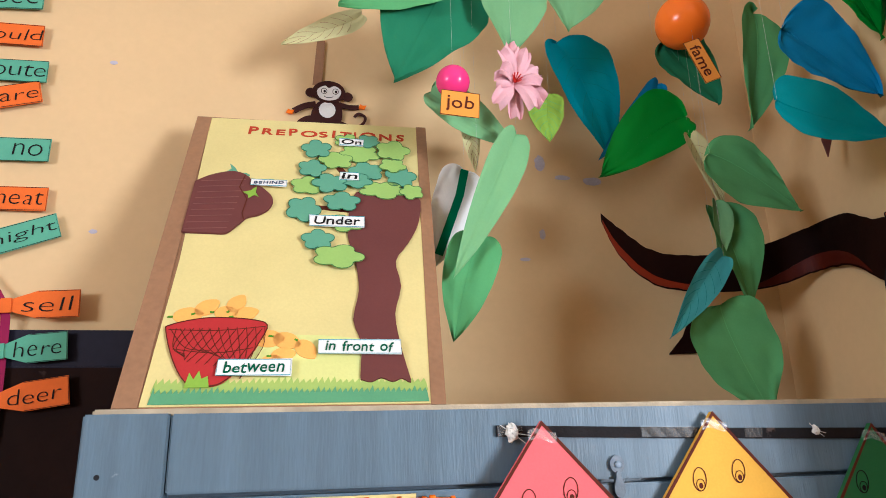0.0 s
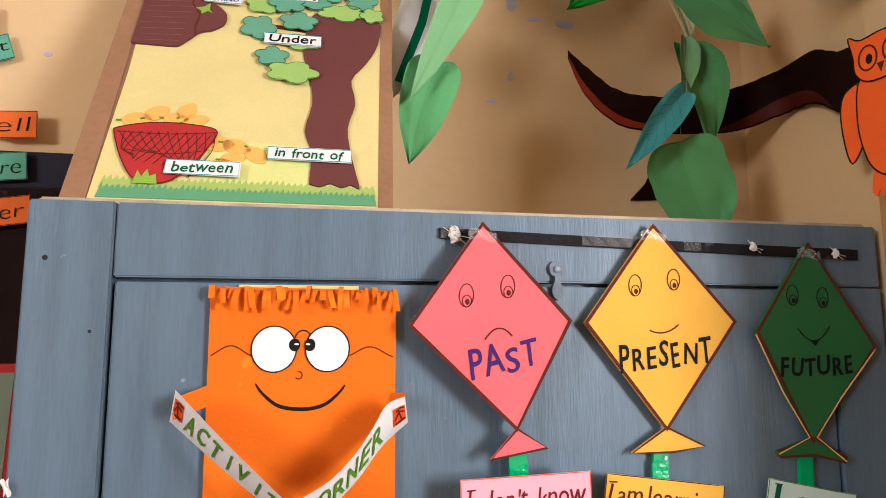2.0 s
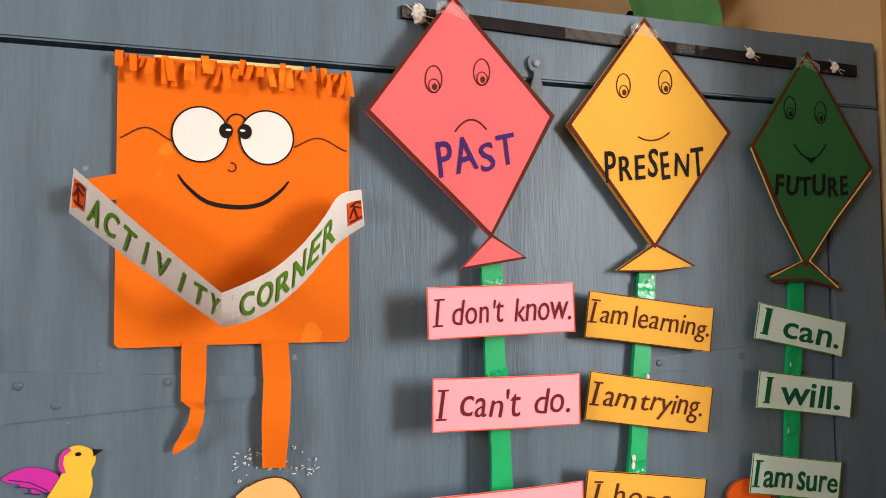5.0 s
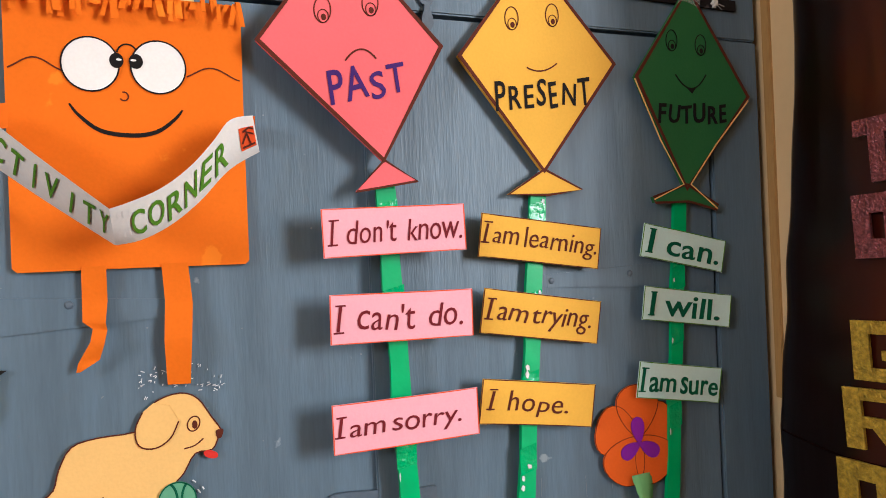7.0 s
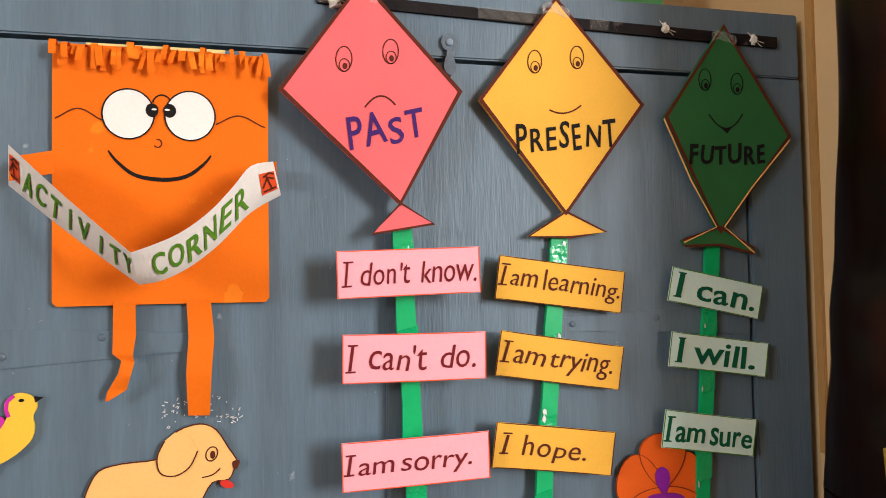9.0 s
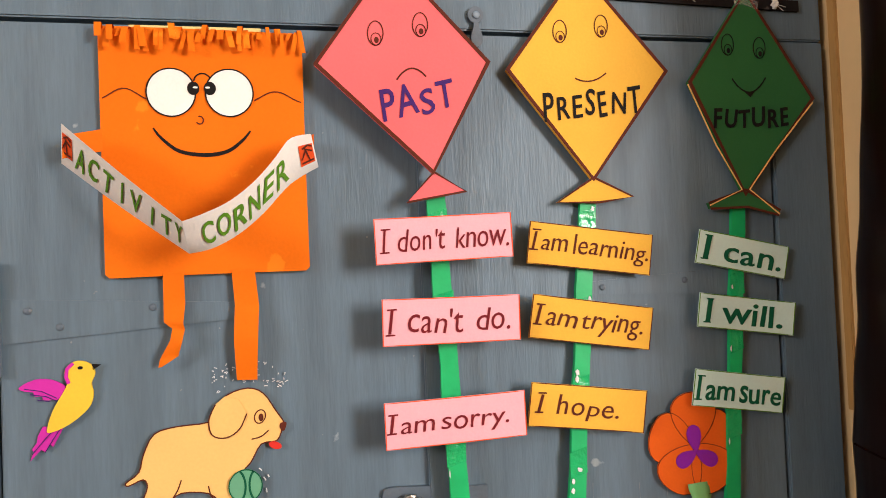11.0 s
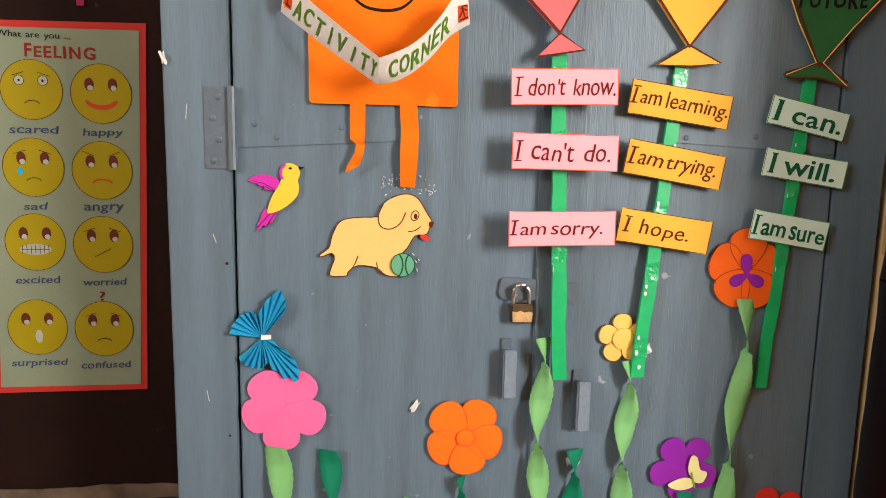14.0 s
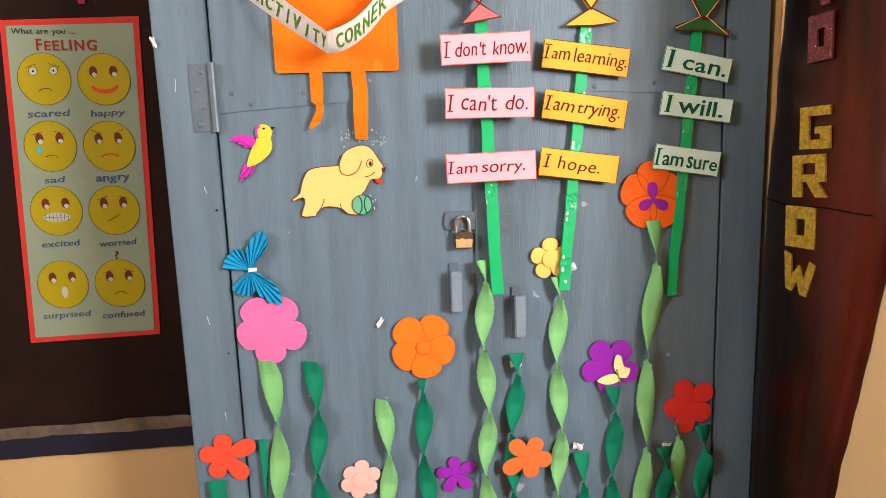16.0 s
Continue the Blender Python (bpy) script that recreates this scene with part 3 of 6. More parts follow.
for u, pu in ((-0.034, -0.0114), (0.0255, 0.0056)):
    eye = part("eye", slab(oval(u, 0.195, 0.0245, 0.0255, 36), -0.0062, 0.001), WHITE, fig, "round white paper eye")
    part("eye_outline", stroke(oval(u, 0.195, 0.0247, 0.0257, 40), 0.0014, -0.0073, True), BLACK, eye)
    part("pupil", slab(oval(pu, 0.1995, 0.0062, 0.0072, 20), -0.0074, 0.0005), BLACK, eye)
    part("glint", slab(oval(pu + (0.0022 if u < 0 else -0.0022), 0.2003, 0.0026, 0.0011, 10), -0.0081, 0.0003), WHITE, eye)
part("nose_bridge", stroke(oval(-0.002, 0.206, 0.009, 0.010, 12, 0, 10, 170), 0.0014, -0.0064), BLACK, fig)
part("brow", stroke([(-0.102 + 0.047 * k / 12, 0.193 + 0.006 * math.sin(k / 12 * 5.5 - 0.9)) for k in range(13)], 0.0013, -0.0064), BROWN_INK, fig)
part("brow", stroke([(0.051 + 0.05 * k / 12, 0.191 + 0.006 * math.sin(k / 12 * 5.0 - 0.7)) for k in range(13)], 0.0013, -0.0064), BROWN_INK, fig)
part("nose", stroke(oval(-0.006, 0.1655, 0.0038, 0.0042, 10, 0, -150, 110), 0.0013, -0.0064), BROWN_INK, fig)
part("mouth", stroke(smooth([(-0.053, 0.157), (-0.045, 0.146), (-0.027, 0.132), (0.0, 0.128), (0.022, 0.132), (0.038, 0.144), (0.046, 0.154)], 4, False), 0.0042, -0.0064, taper=True), BLACK, fig)
for u0, u1, v0, v1, h in ((-0.099, -0.134, 0.146, 0.133, 0.023), (0.099, 0.113, 0.134, 0.136, 0.02)):
    part("arm", grid_sheet(lambda a, b: (u0 + (u1 - u0) * a, -0.003 - 0.026 * a, v0 + (v1 - v0) * a + (b - 0.5) * h), 4, 2, 0.0012), ORANGE, fig)
# torn paper strips: left and right edge at a few heights
LEGS = (([(-0.0478, 0.004), (-0.048, -0.03), (-0.0475, -0.048), (-0.039, -0.055), (-0.041, -0.067), (-0.052, -0.086), (-0.0545, -0.095)], [(-0.026, 0.004), (-0.0265, -0.03), (-0.0275, -0.05), (-0.0268, -0.057), (-0.0285, -0.069), (-0.034, -0.084), (-0.050, -0.094)]),
        ([(0.0215, 0.004), (0.0240, -0.034), (0.0225, -0.070), (0.0235, -0.114)], [(0.0459, 0.004), (0.0490, -0.036), (0.0475, -0.071), (0.0445, -0.115)]))
for le, ri in LEGS:
    def leg(a, b, le=le, ri=ri):
        t = a * (len(le) - 1)
        i = min(int(t), len(le) - 2)
        p, q = Vector(le[i]).lerp(Vector(le[i + 1]), t - i), Vector(ri[i]).lerp(Vector(ri[i + 1]), t - i)
        c = p.lerp(q, b)
        return c.x, -0.006 - 0.012 * math.sin(a * 3.0) * a - 0.005 * (abs((t * 1.0) % 2 - 1)) * (0.3 + b), c.y
    part("leg", grid_sheet(leg, 30, 3), ORANGE, fig, "crinkled orange paper strip leg")


FIG = Vector((0.21, -0.001, 1.345))


def along(line, a):
    """The place at a share a of a line of points, evenly counted."""
    t = a * (len(line) - 1)
    i = min(max(int(t), 0), len(line) - 2)
    return line[i].lerp(line[i + 1], t - i)


def edge_line_3d(*pts):
    return [Vector(p) - FIG for p in smooth(pts, 5, False)]


# the strip is held at both ends and folded in front of the belly, its top edge leaning out
BL_LOW = edge_line_3d((0.070, -0.015, 1.464), (0.134, -0.043, 1.414), (0.200, -0.0715, 1.366))
BL_TOP = edge_line_3d((0.080, -0.043, 1.499), (0.140, -0.079, 1.446), (0.2016, -0.112, 1.3945))
BR_LOW = edge_line_3d((0.200, -0.0715, 1.366), (0.2210, -0.0730, 1.3700), (0.2450, -0.0660, 1.3830), (0.2700, -0.0550, 1.4050), (0.2970, -0.0400, 1.4360), (0.327, -0.020, 1.457))
BR_TOP = edge_line_3d((0.2016, -0.112, 1.3945), (0.2170, -0.1040, 1.4010), (0.2400, -0.0950, 1.4130), (0.2630, -0.0830, 1.4330), (0.2830, -0.0700, 1.4580), (0.2990, -0.0570, 1.4810), (0.320, -0.045, 1.488))


def banner_l(a, b):
    return along(BL_LOW, a).lerp(along(BL_TOP, a), b)


def banner_r(a, b):
    return along(BR_LOW, a).lerp(along(BR_TOP, a), b)


def laid_on(ob, fn, a, wa, b, hb, lean=0.0):
    """Bends a flat mesh that fills 0..1 onto a stretch of the strip."""
    for p in ob.data.vertices:
        u, v, out = p.co.x, p.co.z, p.co.y
        q = Vector(fn(a + (u - 0.5) * wa + lean * (v - 0.5), b + (v - 0.5) * hb))
        p.co = q + Vector((0, out - 0.0009, out * 0.5 - 0.0004))
    return ob


ban = part("banner", grid_sheet(banner_l, 10, 2), WHITE, fig, "folded white paper banner held in front of the belly")
part("banner_half", grid_sheet(banner_r, 25, 2), WHITE, ban)
for word, fn, a0, a1, wide, lean in (("ACTIVITY", banner_l, 0.20, 0.93, 0.076, 0.02), ("CORNER", banner_r, 0.20, 0.74, 0.092, -0.02)):
    for k, ch in enumerate(word):
        ob = lettering("letter", ch, 0.5, 0.5, 1, 1, 0, GREEN_INK, ban, random.uniform(-7, 7), 0.010, 0.12)
        laid_on(ob, fn, a0 + (a1 - a0) * k / (len(word) - 1), wide * (0.3 if ch == "I" else 1.0), 0.47 + 0.03 * math.sin(k * 2.1), 0.60, lean)
for fn, a0, a1, b0, b1 in ((banner_l, 0.02, 0.13, 0.28, 0.82), (banner_r, 0.88, 0.985, 0.22, 0.74)):
    hnd = part("drawn_fist", grid_sheet(lambda a, b: Vector(fn(a0 + (a1 - a0) * a, b0 + (b1 - b0) * b)) + Vector((0, -0.0012, -0.0004)), 4, 3, 0.0005), REDORANGE, fig, "drawn orange fist")
    lines = part("finger_lines", strokes([[(0.1, 0.3), (0.45, 0.75), (0.9, 0.6)], [(0.2, 0.8), (0.6, 0.95), (0.95, 0.85)], [(0.35, 0.9), (0.6, 0.15)], [(0.1, 0.12), (0.9, 0.14)]], 0.09, 0.0), BROWN_INK, hnd)
    laid_on(lines, fn, (a0 + a1) / 2, a1 - a0, (b0 + b1) / 2, b1 - b0)
    for p in lines.data.vertices:
        p.co.y -= 0.0012

# ---- kites on sticks ----


TAPE_CLEAR = bpy.data.materials.new("clear sticky tape")
TAPE_CLEAR.use_nodes = True
tb = TAPE_CLEAR.node_tree.nodes["Principled BSDF"]
tb.inputs["Base Color"].default_value, tb.inputs["Roughness"].default_value, tb.inputs["Alpha"].default_value = (0.8, 0.8, 0.78, 1), 0.12, 0.11


# Nearly clear pale sheets laid on the strap to imitate its glare.
STRAP_GLARE = bpy.data.materials.new("pale strap glare")
STRAP_GLARE.use_nodes = True
tg = STRAP_GLARE.node_tree.nodes["Principled BSDF"]
tg.inputs["Base Color"].default_value, tg.inputs["Roughness"].default_value, tg.inputs["Alpha"].default_value = (0.5, 0.47, 0.42, 1), 0.3, 0.07
for u0, u1 in ((-0.11, -0.035), (0.03, 0.055), (-0.292, -0.262)):
    part("tape", grid_sheet(lambda a, b: (u0 + (u1 - u0) * a, -0.0046 - 0.0007 * math.sin(23 * a + 4 * b), 0.0035 - 0.025 * (u0 + (u1 - u0) * a) + (b - 0.5) * 0.013), 14, 3, 0.0002), STRAP_GLARE, strap, "faint pale sheet added as glare on the strap")


def kite(name, cx, cz, y, pts, knot, material, ink, eyes, mouth_up, mouth, word, wbox, wink, label, border=BROWN_INK):
    k = thing(name, cx, y, cz, label, "paper kite", "kites on the cupboard doors")
    L = lambda p: (p[0] - cx, p[1] - cz)
    outline = [L(p) for p in pts]
    part("panel", slab(outline, 0, 0.007), material, k)
    part("edge_line", stroke([(u * 0.985, v * 0.985) for u, v in outline], 0.0054, -0.0072, True), border, k)
    kn = part("bow", slab([L(p) for p in knot], -0.001, 0.006), material, k)
    part("bow_line", stroke([L(p) for p in knot], 0.003, -0.0073, True), border, kn)
    for e in eyes:
        u, v = L(e)
        o = part("eye", stroke(oval(u, v, 0.0085, 0.0135, 24, -4), 0.0011, -0.0073, True), ink, k)
        part("iris", stroke(oval(u + 0.0005, v - 0.0065, 0.0055, 0.0068, 16), 0.0009, -0.0073, True), ink, o)
        part("pupil", slab(oval(u + 0.001, v - 0.0075, 0.0026, 0.0034, 12), -0.0072, 0.0005), ink, o)
    u, v = L(mouth)
    sg = 1 if mouth_up else -1
    w, deep, lean = {"FUTURE": (0.024, 0.018, 0.001), "PAST": (0.0165, 0.011, 0.002)}.get(word, (0.0200, 0.0065, 0.0035))
    bow = [(u + w * (s / 6 - 1), v + sg * deep * (s / 6 - 1) ** 2 - sg * 0.005 + lean * (s / 6 - 1)) for s in range(13)]
    lips = part("mouth", stroke(bow, 0.0017, -0.0073), ink, k)
    if word == "FUTURE":
        part("lip", slab([(p, q - 0.0004) for p, q in bow[4:9]] + [(u + 0.001, v - 0.0115)], -0.0073, 0.0004), ink, lips)
    x, z, ww, hh, turn = wbox
    lettering("lettering", word, x - cx, z - cz, ww, hh, -0.0074, wink, k, turn, 0.02 if word == "FUTURE" else 0.008, 0.14, 1.25 if word == "PRESENT" else 1.12, 1.6)
    tu, tv = L(pts[0])
    part("tape", grid_sheet(lambda a, b: (tu + (a - 0.5) * 0.034, -0.0078 - 0.0012 * math.sin(11 * a + 6 * b), tv - 0.016 + (b - 0.5) * 0.012 + 0.003 * math.sin(5 * a)), 6, 3, 0.0003), TAPE_CLEAR, k, "wrinkled clear tape")
    return k


kite("kite", 0.43, 1.57, -0.026, [(0.413, 1.688), (0.326, 1.566), (0.452, 1.446), (0.521, 1.572)], [(0.452, 1.448), (0.421, 1.415), (0.488, 1.426)], PINK, BROWN_INK,
     ((0.393, 1.601), (0.443, 1.612)), False, (0.431, 1.558), "PAST", (0.437, 1.529, 0.086, 0.038, 12), PURPLE_INK, "rose pink card kite with a sad face, word PAST")
kite("kite", 0.65, 1.57, -0.006, [(0.643, 1.696), (0.547, 1.57), (0.65, 1.438), (0.753, 1.572)], [(0.650, 1.442), (0.603, 1.413), (0.655, 1.412), (0.700, 1.418)], MUSTARD, BROWN_INK,
     ((0.615, 1.617), (0.668, 1.625)), True, (0.652, 1.563), "PRESENT", (0.653, 1.531, 0.128, 0.036, 6), BLACK, "mustard card kite with a faint smile, word PRESENT")
kite("kite", 0.865, 1.55, -0.006, [(0.867, 1.678), (0.782, 1.559), (0.853, 1.416), (0.959, 1.54)], [(0.853, 1.424), (0.801, 1.408), (0.804, 1.401), (0.855, 1.402), (0.899, 1.391), (0.901, 1.397)], BOTTLE, BLACK,
     ((0.838, 1.607), (0.883, 1.604)), True, (0.866, 1.552), "FUTURE", (0.866, 1.515, 0.107, 0.028, 1), BLACK, "bottle green card kite with a smile, word FUTURE")
part("frayed_edge", strokes([[(0.78 - 0.865, 1.556 - 1.55), (0.815 - 0.865, 1.48 - 1.55), (0.848 - 0.865, 1.424 - 1.55), (0.802 - 0.865, 1.405 - 1.55)], [(0.957 - 0.865, 1.535 - 1.55), (0.9 - 0.865, 1.474 - 1.55), (0.859 - 0.865, 1.424 - 1.55), (0.9 - 0.865, 1.392 - 1.55)]], 0.0018, -0.0076), TAN, bpy.data.objects["kite.002"])


TAPE_GREEN = mat("glossy green tape", (0.008, 0.42, 0.14), 0.8, 60.0, 0.14, 0.7, 120.0, spec=0.5)


def stick(x0, z0, x1, z1, y0, y1, w, label):
    s = thing("green_stick", x0, y0, z0, label, "stick", "green sticks below the kites")
    dx, dz, dy = x1 - x0, z1 - z0, y1 - y0
    bm = bmesh.new()
    for k in range(13):
        a = k / 12
        h = w / 2 + 0.0006 * math.sin(k * 2.3)
        c = (dx * a + 0.0008 * math.sin(k * 1.7), dy * a, dz * a)
        q = [bm.verts.new((c[0] + sx * h, c[1] + yy, c[2])) for sx, yy in ((-1, -0.006), (1, -0.006), (1, 0.0), (-1, 0.0))]
        if k:
            for i in range(4):
                bm.faces.new((p[i], p[(i + 1) % 4], q[(i + 1) % 4], q[i]))
        else:
            bm.faces.new(q)
        p = q
    bm.faces.new(p[::-1])
    bmesh.ops.recalc_face_normals(bm, faces=bm.faces[:])
    part("strip", bm, STICK_GREEN, s)
    for k in range(5 if "yellow" in label else 3):
        a = 0.15 + 0.2 * k + random.uniform(-0.08, 0.08)
        for q in range(3 if "yellow" in label else 1):
            c = min(0.97, a + random.uniform(-0.06, 0.06))
            edge = random.choice((-0.32, 0.3, 0.05)) if "yellow" in label else -0.45
            tape_bit(s, dx * c + edge * w, dy * c - 0.0073, dz * c, 0.006 if "yellow" in label else 0.0022, random.uniform(0.006, 0.013), k * 5 + q)
        part("tape_wrap", grid_sheet(lambda i, j, a=a: (dx * a + (i - 0.5) * (w + 0.001), dy * a - 0.0068 - 0.0004 * math.sin(9 * i + 7 * j), dz * a + (j - 0.5) * 0.03 + 0.006 * i), 4, 3, 0.0003), TAPE_GREEN, s)


# Small whitish slab: the glint of crumpled tape, painted in as colour.
def tape_bit(s, x, y, z, w, h, seed):
    rnd = random.Random(seed)
    pts = [(x + w / 2 * rnd.uniform(0.5, 1.1) * math.cos(k * math.tau / 9), z + h / 2 * rnd.uniform(0.5, 1.1) * math.sin(k * math.tau / 9)) for k in range(9)]
    part("tape_bit", slab(pts, y, 0.0005), TAPE, s, "crumple of clear tape, its glint painted whitish")


stick(0.4535, 1.436, 0.4725, 0.948, -0.018, -0.026, 0.021, "green tape wrapped strip holding three pink cards")
stick(0.645, 1.43, 0.5985, 0.945, -0.0015, -0.012, 0.020, "green tape wrapped strip holding three yellow cards")
stick(0.847, 1.41, 0.808, 0.921, -0.0015, -0.003, 0.018, "green tape wrapped strip holding three mint cards")


def card(x, z, y, w, h, turn, material, ink, text, tw, group, label, edge):
    c = thing("word_card", x, y, z, label, "word card", group, turn)
    curl = random.uniform(-0.004, 0.004)
    part("card", grid_sheet(lambda a, b: ((a - 0.5) * w, curl * (2 * a - 1) ** 2 - 0.0005, (b - 0.5) * h), 8, 1, 0.0012), material, c)
    line = [(-w / 2 + 0.0006 + (w - 0.0012) * k / 8, -h / 2 + 0.0006) for k in range(9)]
    line += [(-u, -v) for u, v in line]
    edging = part("edge_line", stroke(line, 0.001, -0.0006, True), edge, c)
    words = lettering("lettering", text, (tw[0] - 0.5) * w, tw[1] * h, tw[2] * w, tw[3] * h, -0.0007, ink, c, 0, 0.010 if material is MINT else -0.004, 0.05 if material is MINT else 0.15)
    th, left = tw[3] * h, (tw[0] - 0.5 - tw[2] / 2) * w
    drop = th * 0.24 if any(ch in text for ch in "gyp") else 0.0
    bars = [[(left - 0.003 + dx, v), (left + 0.0075 + dx, v + 0.0003)] for v, dx in ((tw[1] * h + th / 2, 0.0024), (tw[1] * h - th / 2 + drop, 0.0))]
    serifs = [part("serif", stroke(bar, 0.0017, -0.0007), ink, words) for bar in bars]
    for ob in [words, edging] + serifs:
        for p in ob.data.vertices:
            p.co.y += curl * (2 * p.co.x / w) ** 2


PC, YC, GC = "pink word cards", "yellow word cards", "mint word cards"
card(0.459, 1.374, -0.044, 0.153, 0.0495, 1.5, PALE_PINK, MAROON_INK, "I don't know.", (0.51, 0.0, 0.92, 0.50), PC, "pale pink card reading I don't know", REDORANGE)
card(0.4645, 1.2845, -0.044, 0.154, 0.0505, -0.6, PALE_PINK, MAROON_INK, "I can't do.", (0.48, 0.0, 0.88, 0.54), PC, "pale pink card reading I can't do", REDORANGE)
card(0.4645, 1.1765, -0.044, 0.157, 0.050, 0.9, PALE_PINK, MAROON_INK, "I am sorry.", (0.45, -0.03, 0.84, 0.52), PC, "pale pink card reading I am sorry", REDORANGE)
card(0.640, 1.357, -0.018, 0.156, 0.0495, -7.8, MUSTARD, BROWN_INK, "I am learning.", (0.5, 0.0, 0.94, 0.62), YC, "mustard card reading I am learning", BROWN_INK)
card(0.638, 1.270, -0.020, 0.153, 0.051, -9.2, MUSTARD, BROWN_INK, "I am trying.", (0.48, -0.02, 0.88, 0.60), YC, "mustard card reading I am trying", BROWN_INK)
card(0.625, 1.172, -0.022, 0.1445, 0.050, -8.3, MUSTARD, BROWN_INK, "I hope.", (0.42, -0.02, 0.70, 0.58), YC, "mustard card reading I hope", BROWN_INK)
card(0.846, 1.3425, -0.013, 0.1275, 0.0420, -11.9, MINT, DARKGREEN_INK, "I can.", (0.5, 0.02, 0.86, 0.70), GC, "pale mint card reading I can", GREEN_INK)
card(0.8445, 1.268, -0.013, 0.1345, 0.0420, -8.3, MINT, DARKGREEN_INK, "I will.", (0.48, 0.0, 0.80, 0.68), GC, "pale mint card reading I will", GREEN_INK)
card(0.830, 1.1735, -0.014, 0.1260, 0.0450, -9.2, MINT, DARKGREEN_INK, "I am sure", (0.5, 0.0, 0.93, 0.64), GC, "pale mint card reading I am sure", GREEN_INK)

# ---- animals cut from card ----
bird = thing("paper_bird", 0.06, -0.001, 1.215, "yellow card bird with magenta wing and tail", "wall decoration")
part("tail", slab([(-0.018, -0.018), (0.0005, -0.021), (-0.004, -0.030), (-0.009, -0.039), (-0.012, -0.036), (-0.016, -0.044), (-0.020, -0.041), (-0.0305, -0.052), (-0.027, -0.043), (-0.0285, -0.040), (-0.024, -0.034), (-0.0227, -0.027)], 0, 0.002), MAGENTA, bird)
part("wing", slab(smooth([(-0.039, 0.023), (-0.025, 0.030), (-0.009, 0.029), (0.004, 0.021), (0.001, 0.010), (-0.008, 0.0085), (-0.016, 0.009), (-0.018, 0.0125), (-0.025, 0.0135), (-0.026, 0.0175), (-0.034, 0.019)], 3), -0.0004, 0.002), MAGENTA, bird)
body = part("body", slab(smooth([(0.006, 0.041), (0.0144, 0.0465), (0.0236, 0.0455), (0.031, 0.040), (0.0325, 0.032), (0.029, 0.023), (0.0306, 0.012), (0.026, -0.002), (0.0074, -0.0175), (-0.012, -0.0245), (-0.0125, -0.0157), (-0.0065, 0.0005), (0.003, 0.0167), (0.0065, 0.026), (0.004, 0.034)], 4), -0.001, 0.0025), YELLOW, bird)
for pts in ([(-0.034, 0.0215), (-0.018, 0.018), (-0.004, 0.010)], [(-0.029, 0.0155), (-0.014, 0.0125), (-0.004, 0.007)], [(-0.022, 0.0095), (-0.010, 0.007)], [(-0.028, -0.045), (-0.016, -0.031), (-0.006, -0.020)], [(-0.016, -0.044), (-0.008, -0.031), (0.0, -0.019)]):
    part("feather_line", stroke(pts, 0.0008, -0.0026), PURPLE_INK, bird)
part("beak", slab([(0.030, 0.0425), (0.0385, 0.0415), (0.031, 0.0365)], -0.0015, 0.002), BLACK, bird)
part("eye", slab(oval(0.019, 0.0395, 0.0026, 0.0017, 10), -0.0036, 0.0004), BLACK, bird)
part("face_stripe", stroke([(0.0125, 0.0445), (0.0065, 0.039), (0.0055, 0.031), (0.008, 0.024)], 0.0034, -0.0036), MAGENTA, bird)

dog = thing("paper_puppy", 0.2, -0.001, 1.1, "tan card puppy outlined in brown, tongue out", "wall decoration")
dog_line = smooth([(-0.066, 0.001), (-0.043, 0.001), (-0.041, 0.006), (-0.027, 0.016), (0.0, 0.013), (0.014, 0.002), (0.034, 0.0), (0.036, 0.005), (0.03, 0.012), (0.036, 0.032), (0.045, 0.042), (0.056, 0.06), (0.072, 0.062), (0.078, 0.073), (0.081, 0.08), (0.072, 0.095), (0.06, 0.114), (0.044, 0.121), (0.022, 0.115), (0.008, 0.1), (0.003, 0.088), (-0.03, 0.086), (-0.052, 0.08), (-0.063, 0.06), (-0.068, 0.042), (-0.081, 0.032), (-0.078, 0.029), (-0.064, 0.034), (-0.06, 0.026), (-0.065, 0.012)], 3)
part("body", slab(dog_line, 0, 0.003), TAN, dog)
part("outline", stroke(dog_line, 0.0013, -0.0031, True), BROWN_INK, dog)
ear = smooth([(0.01, 0.106), (0.003, 0.09), (0.006, 0.074), (0.02, 0.07), (0.034, 0.078), (0.042, 0.094)], 4, False)
part("ear", slab(ear + [(0.034, 0.11), (0.02, 0.114)], -0.0031, 0.0008), TAN, dog)
part("ear_line", stroke(ear, 0.0013, -0.004), BROWN_INK, dog)
part("eye", stroke(oval(0.0555, 0.0895, 0.0056, 0.0074, 16, -20), 0.0012, -0.0032, True), BROWN_INK, dog)
part("pupil", slab(oval(0.0565, 0.0885, 0.0026, 0.0042, 10), -0.0031, 0.0005), BROWN_INK, dog)
part("nose", slab(smooth([(0.076, 0.08), (0.083, 0.081), (0.081, 0.073), (0.077, 0.073)], 3), -0.0031, 0.0008), BROWN_INK, dog)
part("tongue", slab(oval(0.0705, 0.0575, 0.0072, 0.0038, 14, -22), -0.0033, 0.001), RED, dog)
for pts in ([(-0.035, 0.012), (-0.030, 0.0204), (-0.0265, 0.030)], [(0.0004, 0.021), (0.003, 0.010), (0.010, 0.003)], [(0.046, 0.066), (0.056, 0.068), (0.064, 0.074)]):
    part("leg_line", stroke(smooth(pts, 3, False), 0.0013, -0.0032), BROWN_INK, dog)

ball = thing("paper_ball", 0.2385, -0.001, 1.1, "green card ball with dark stripes", "wall decoration")
part("disc", slab(oval(0, 0.0175, 0.0175, 0.0175, 28), -0.0035, 0.002), BALL_GREEN, ball)
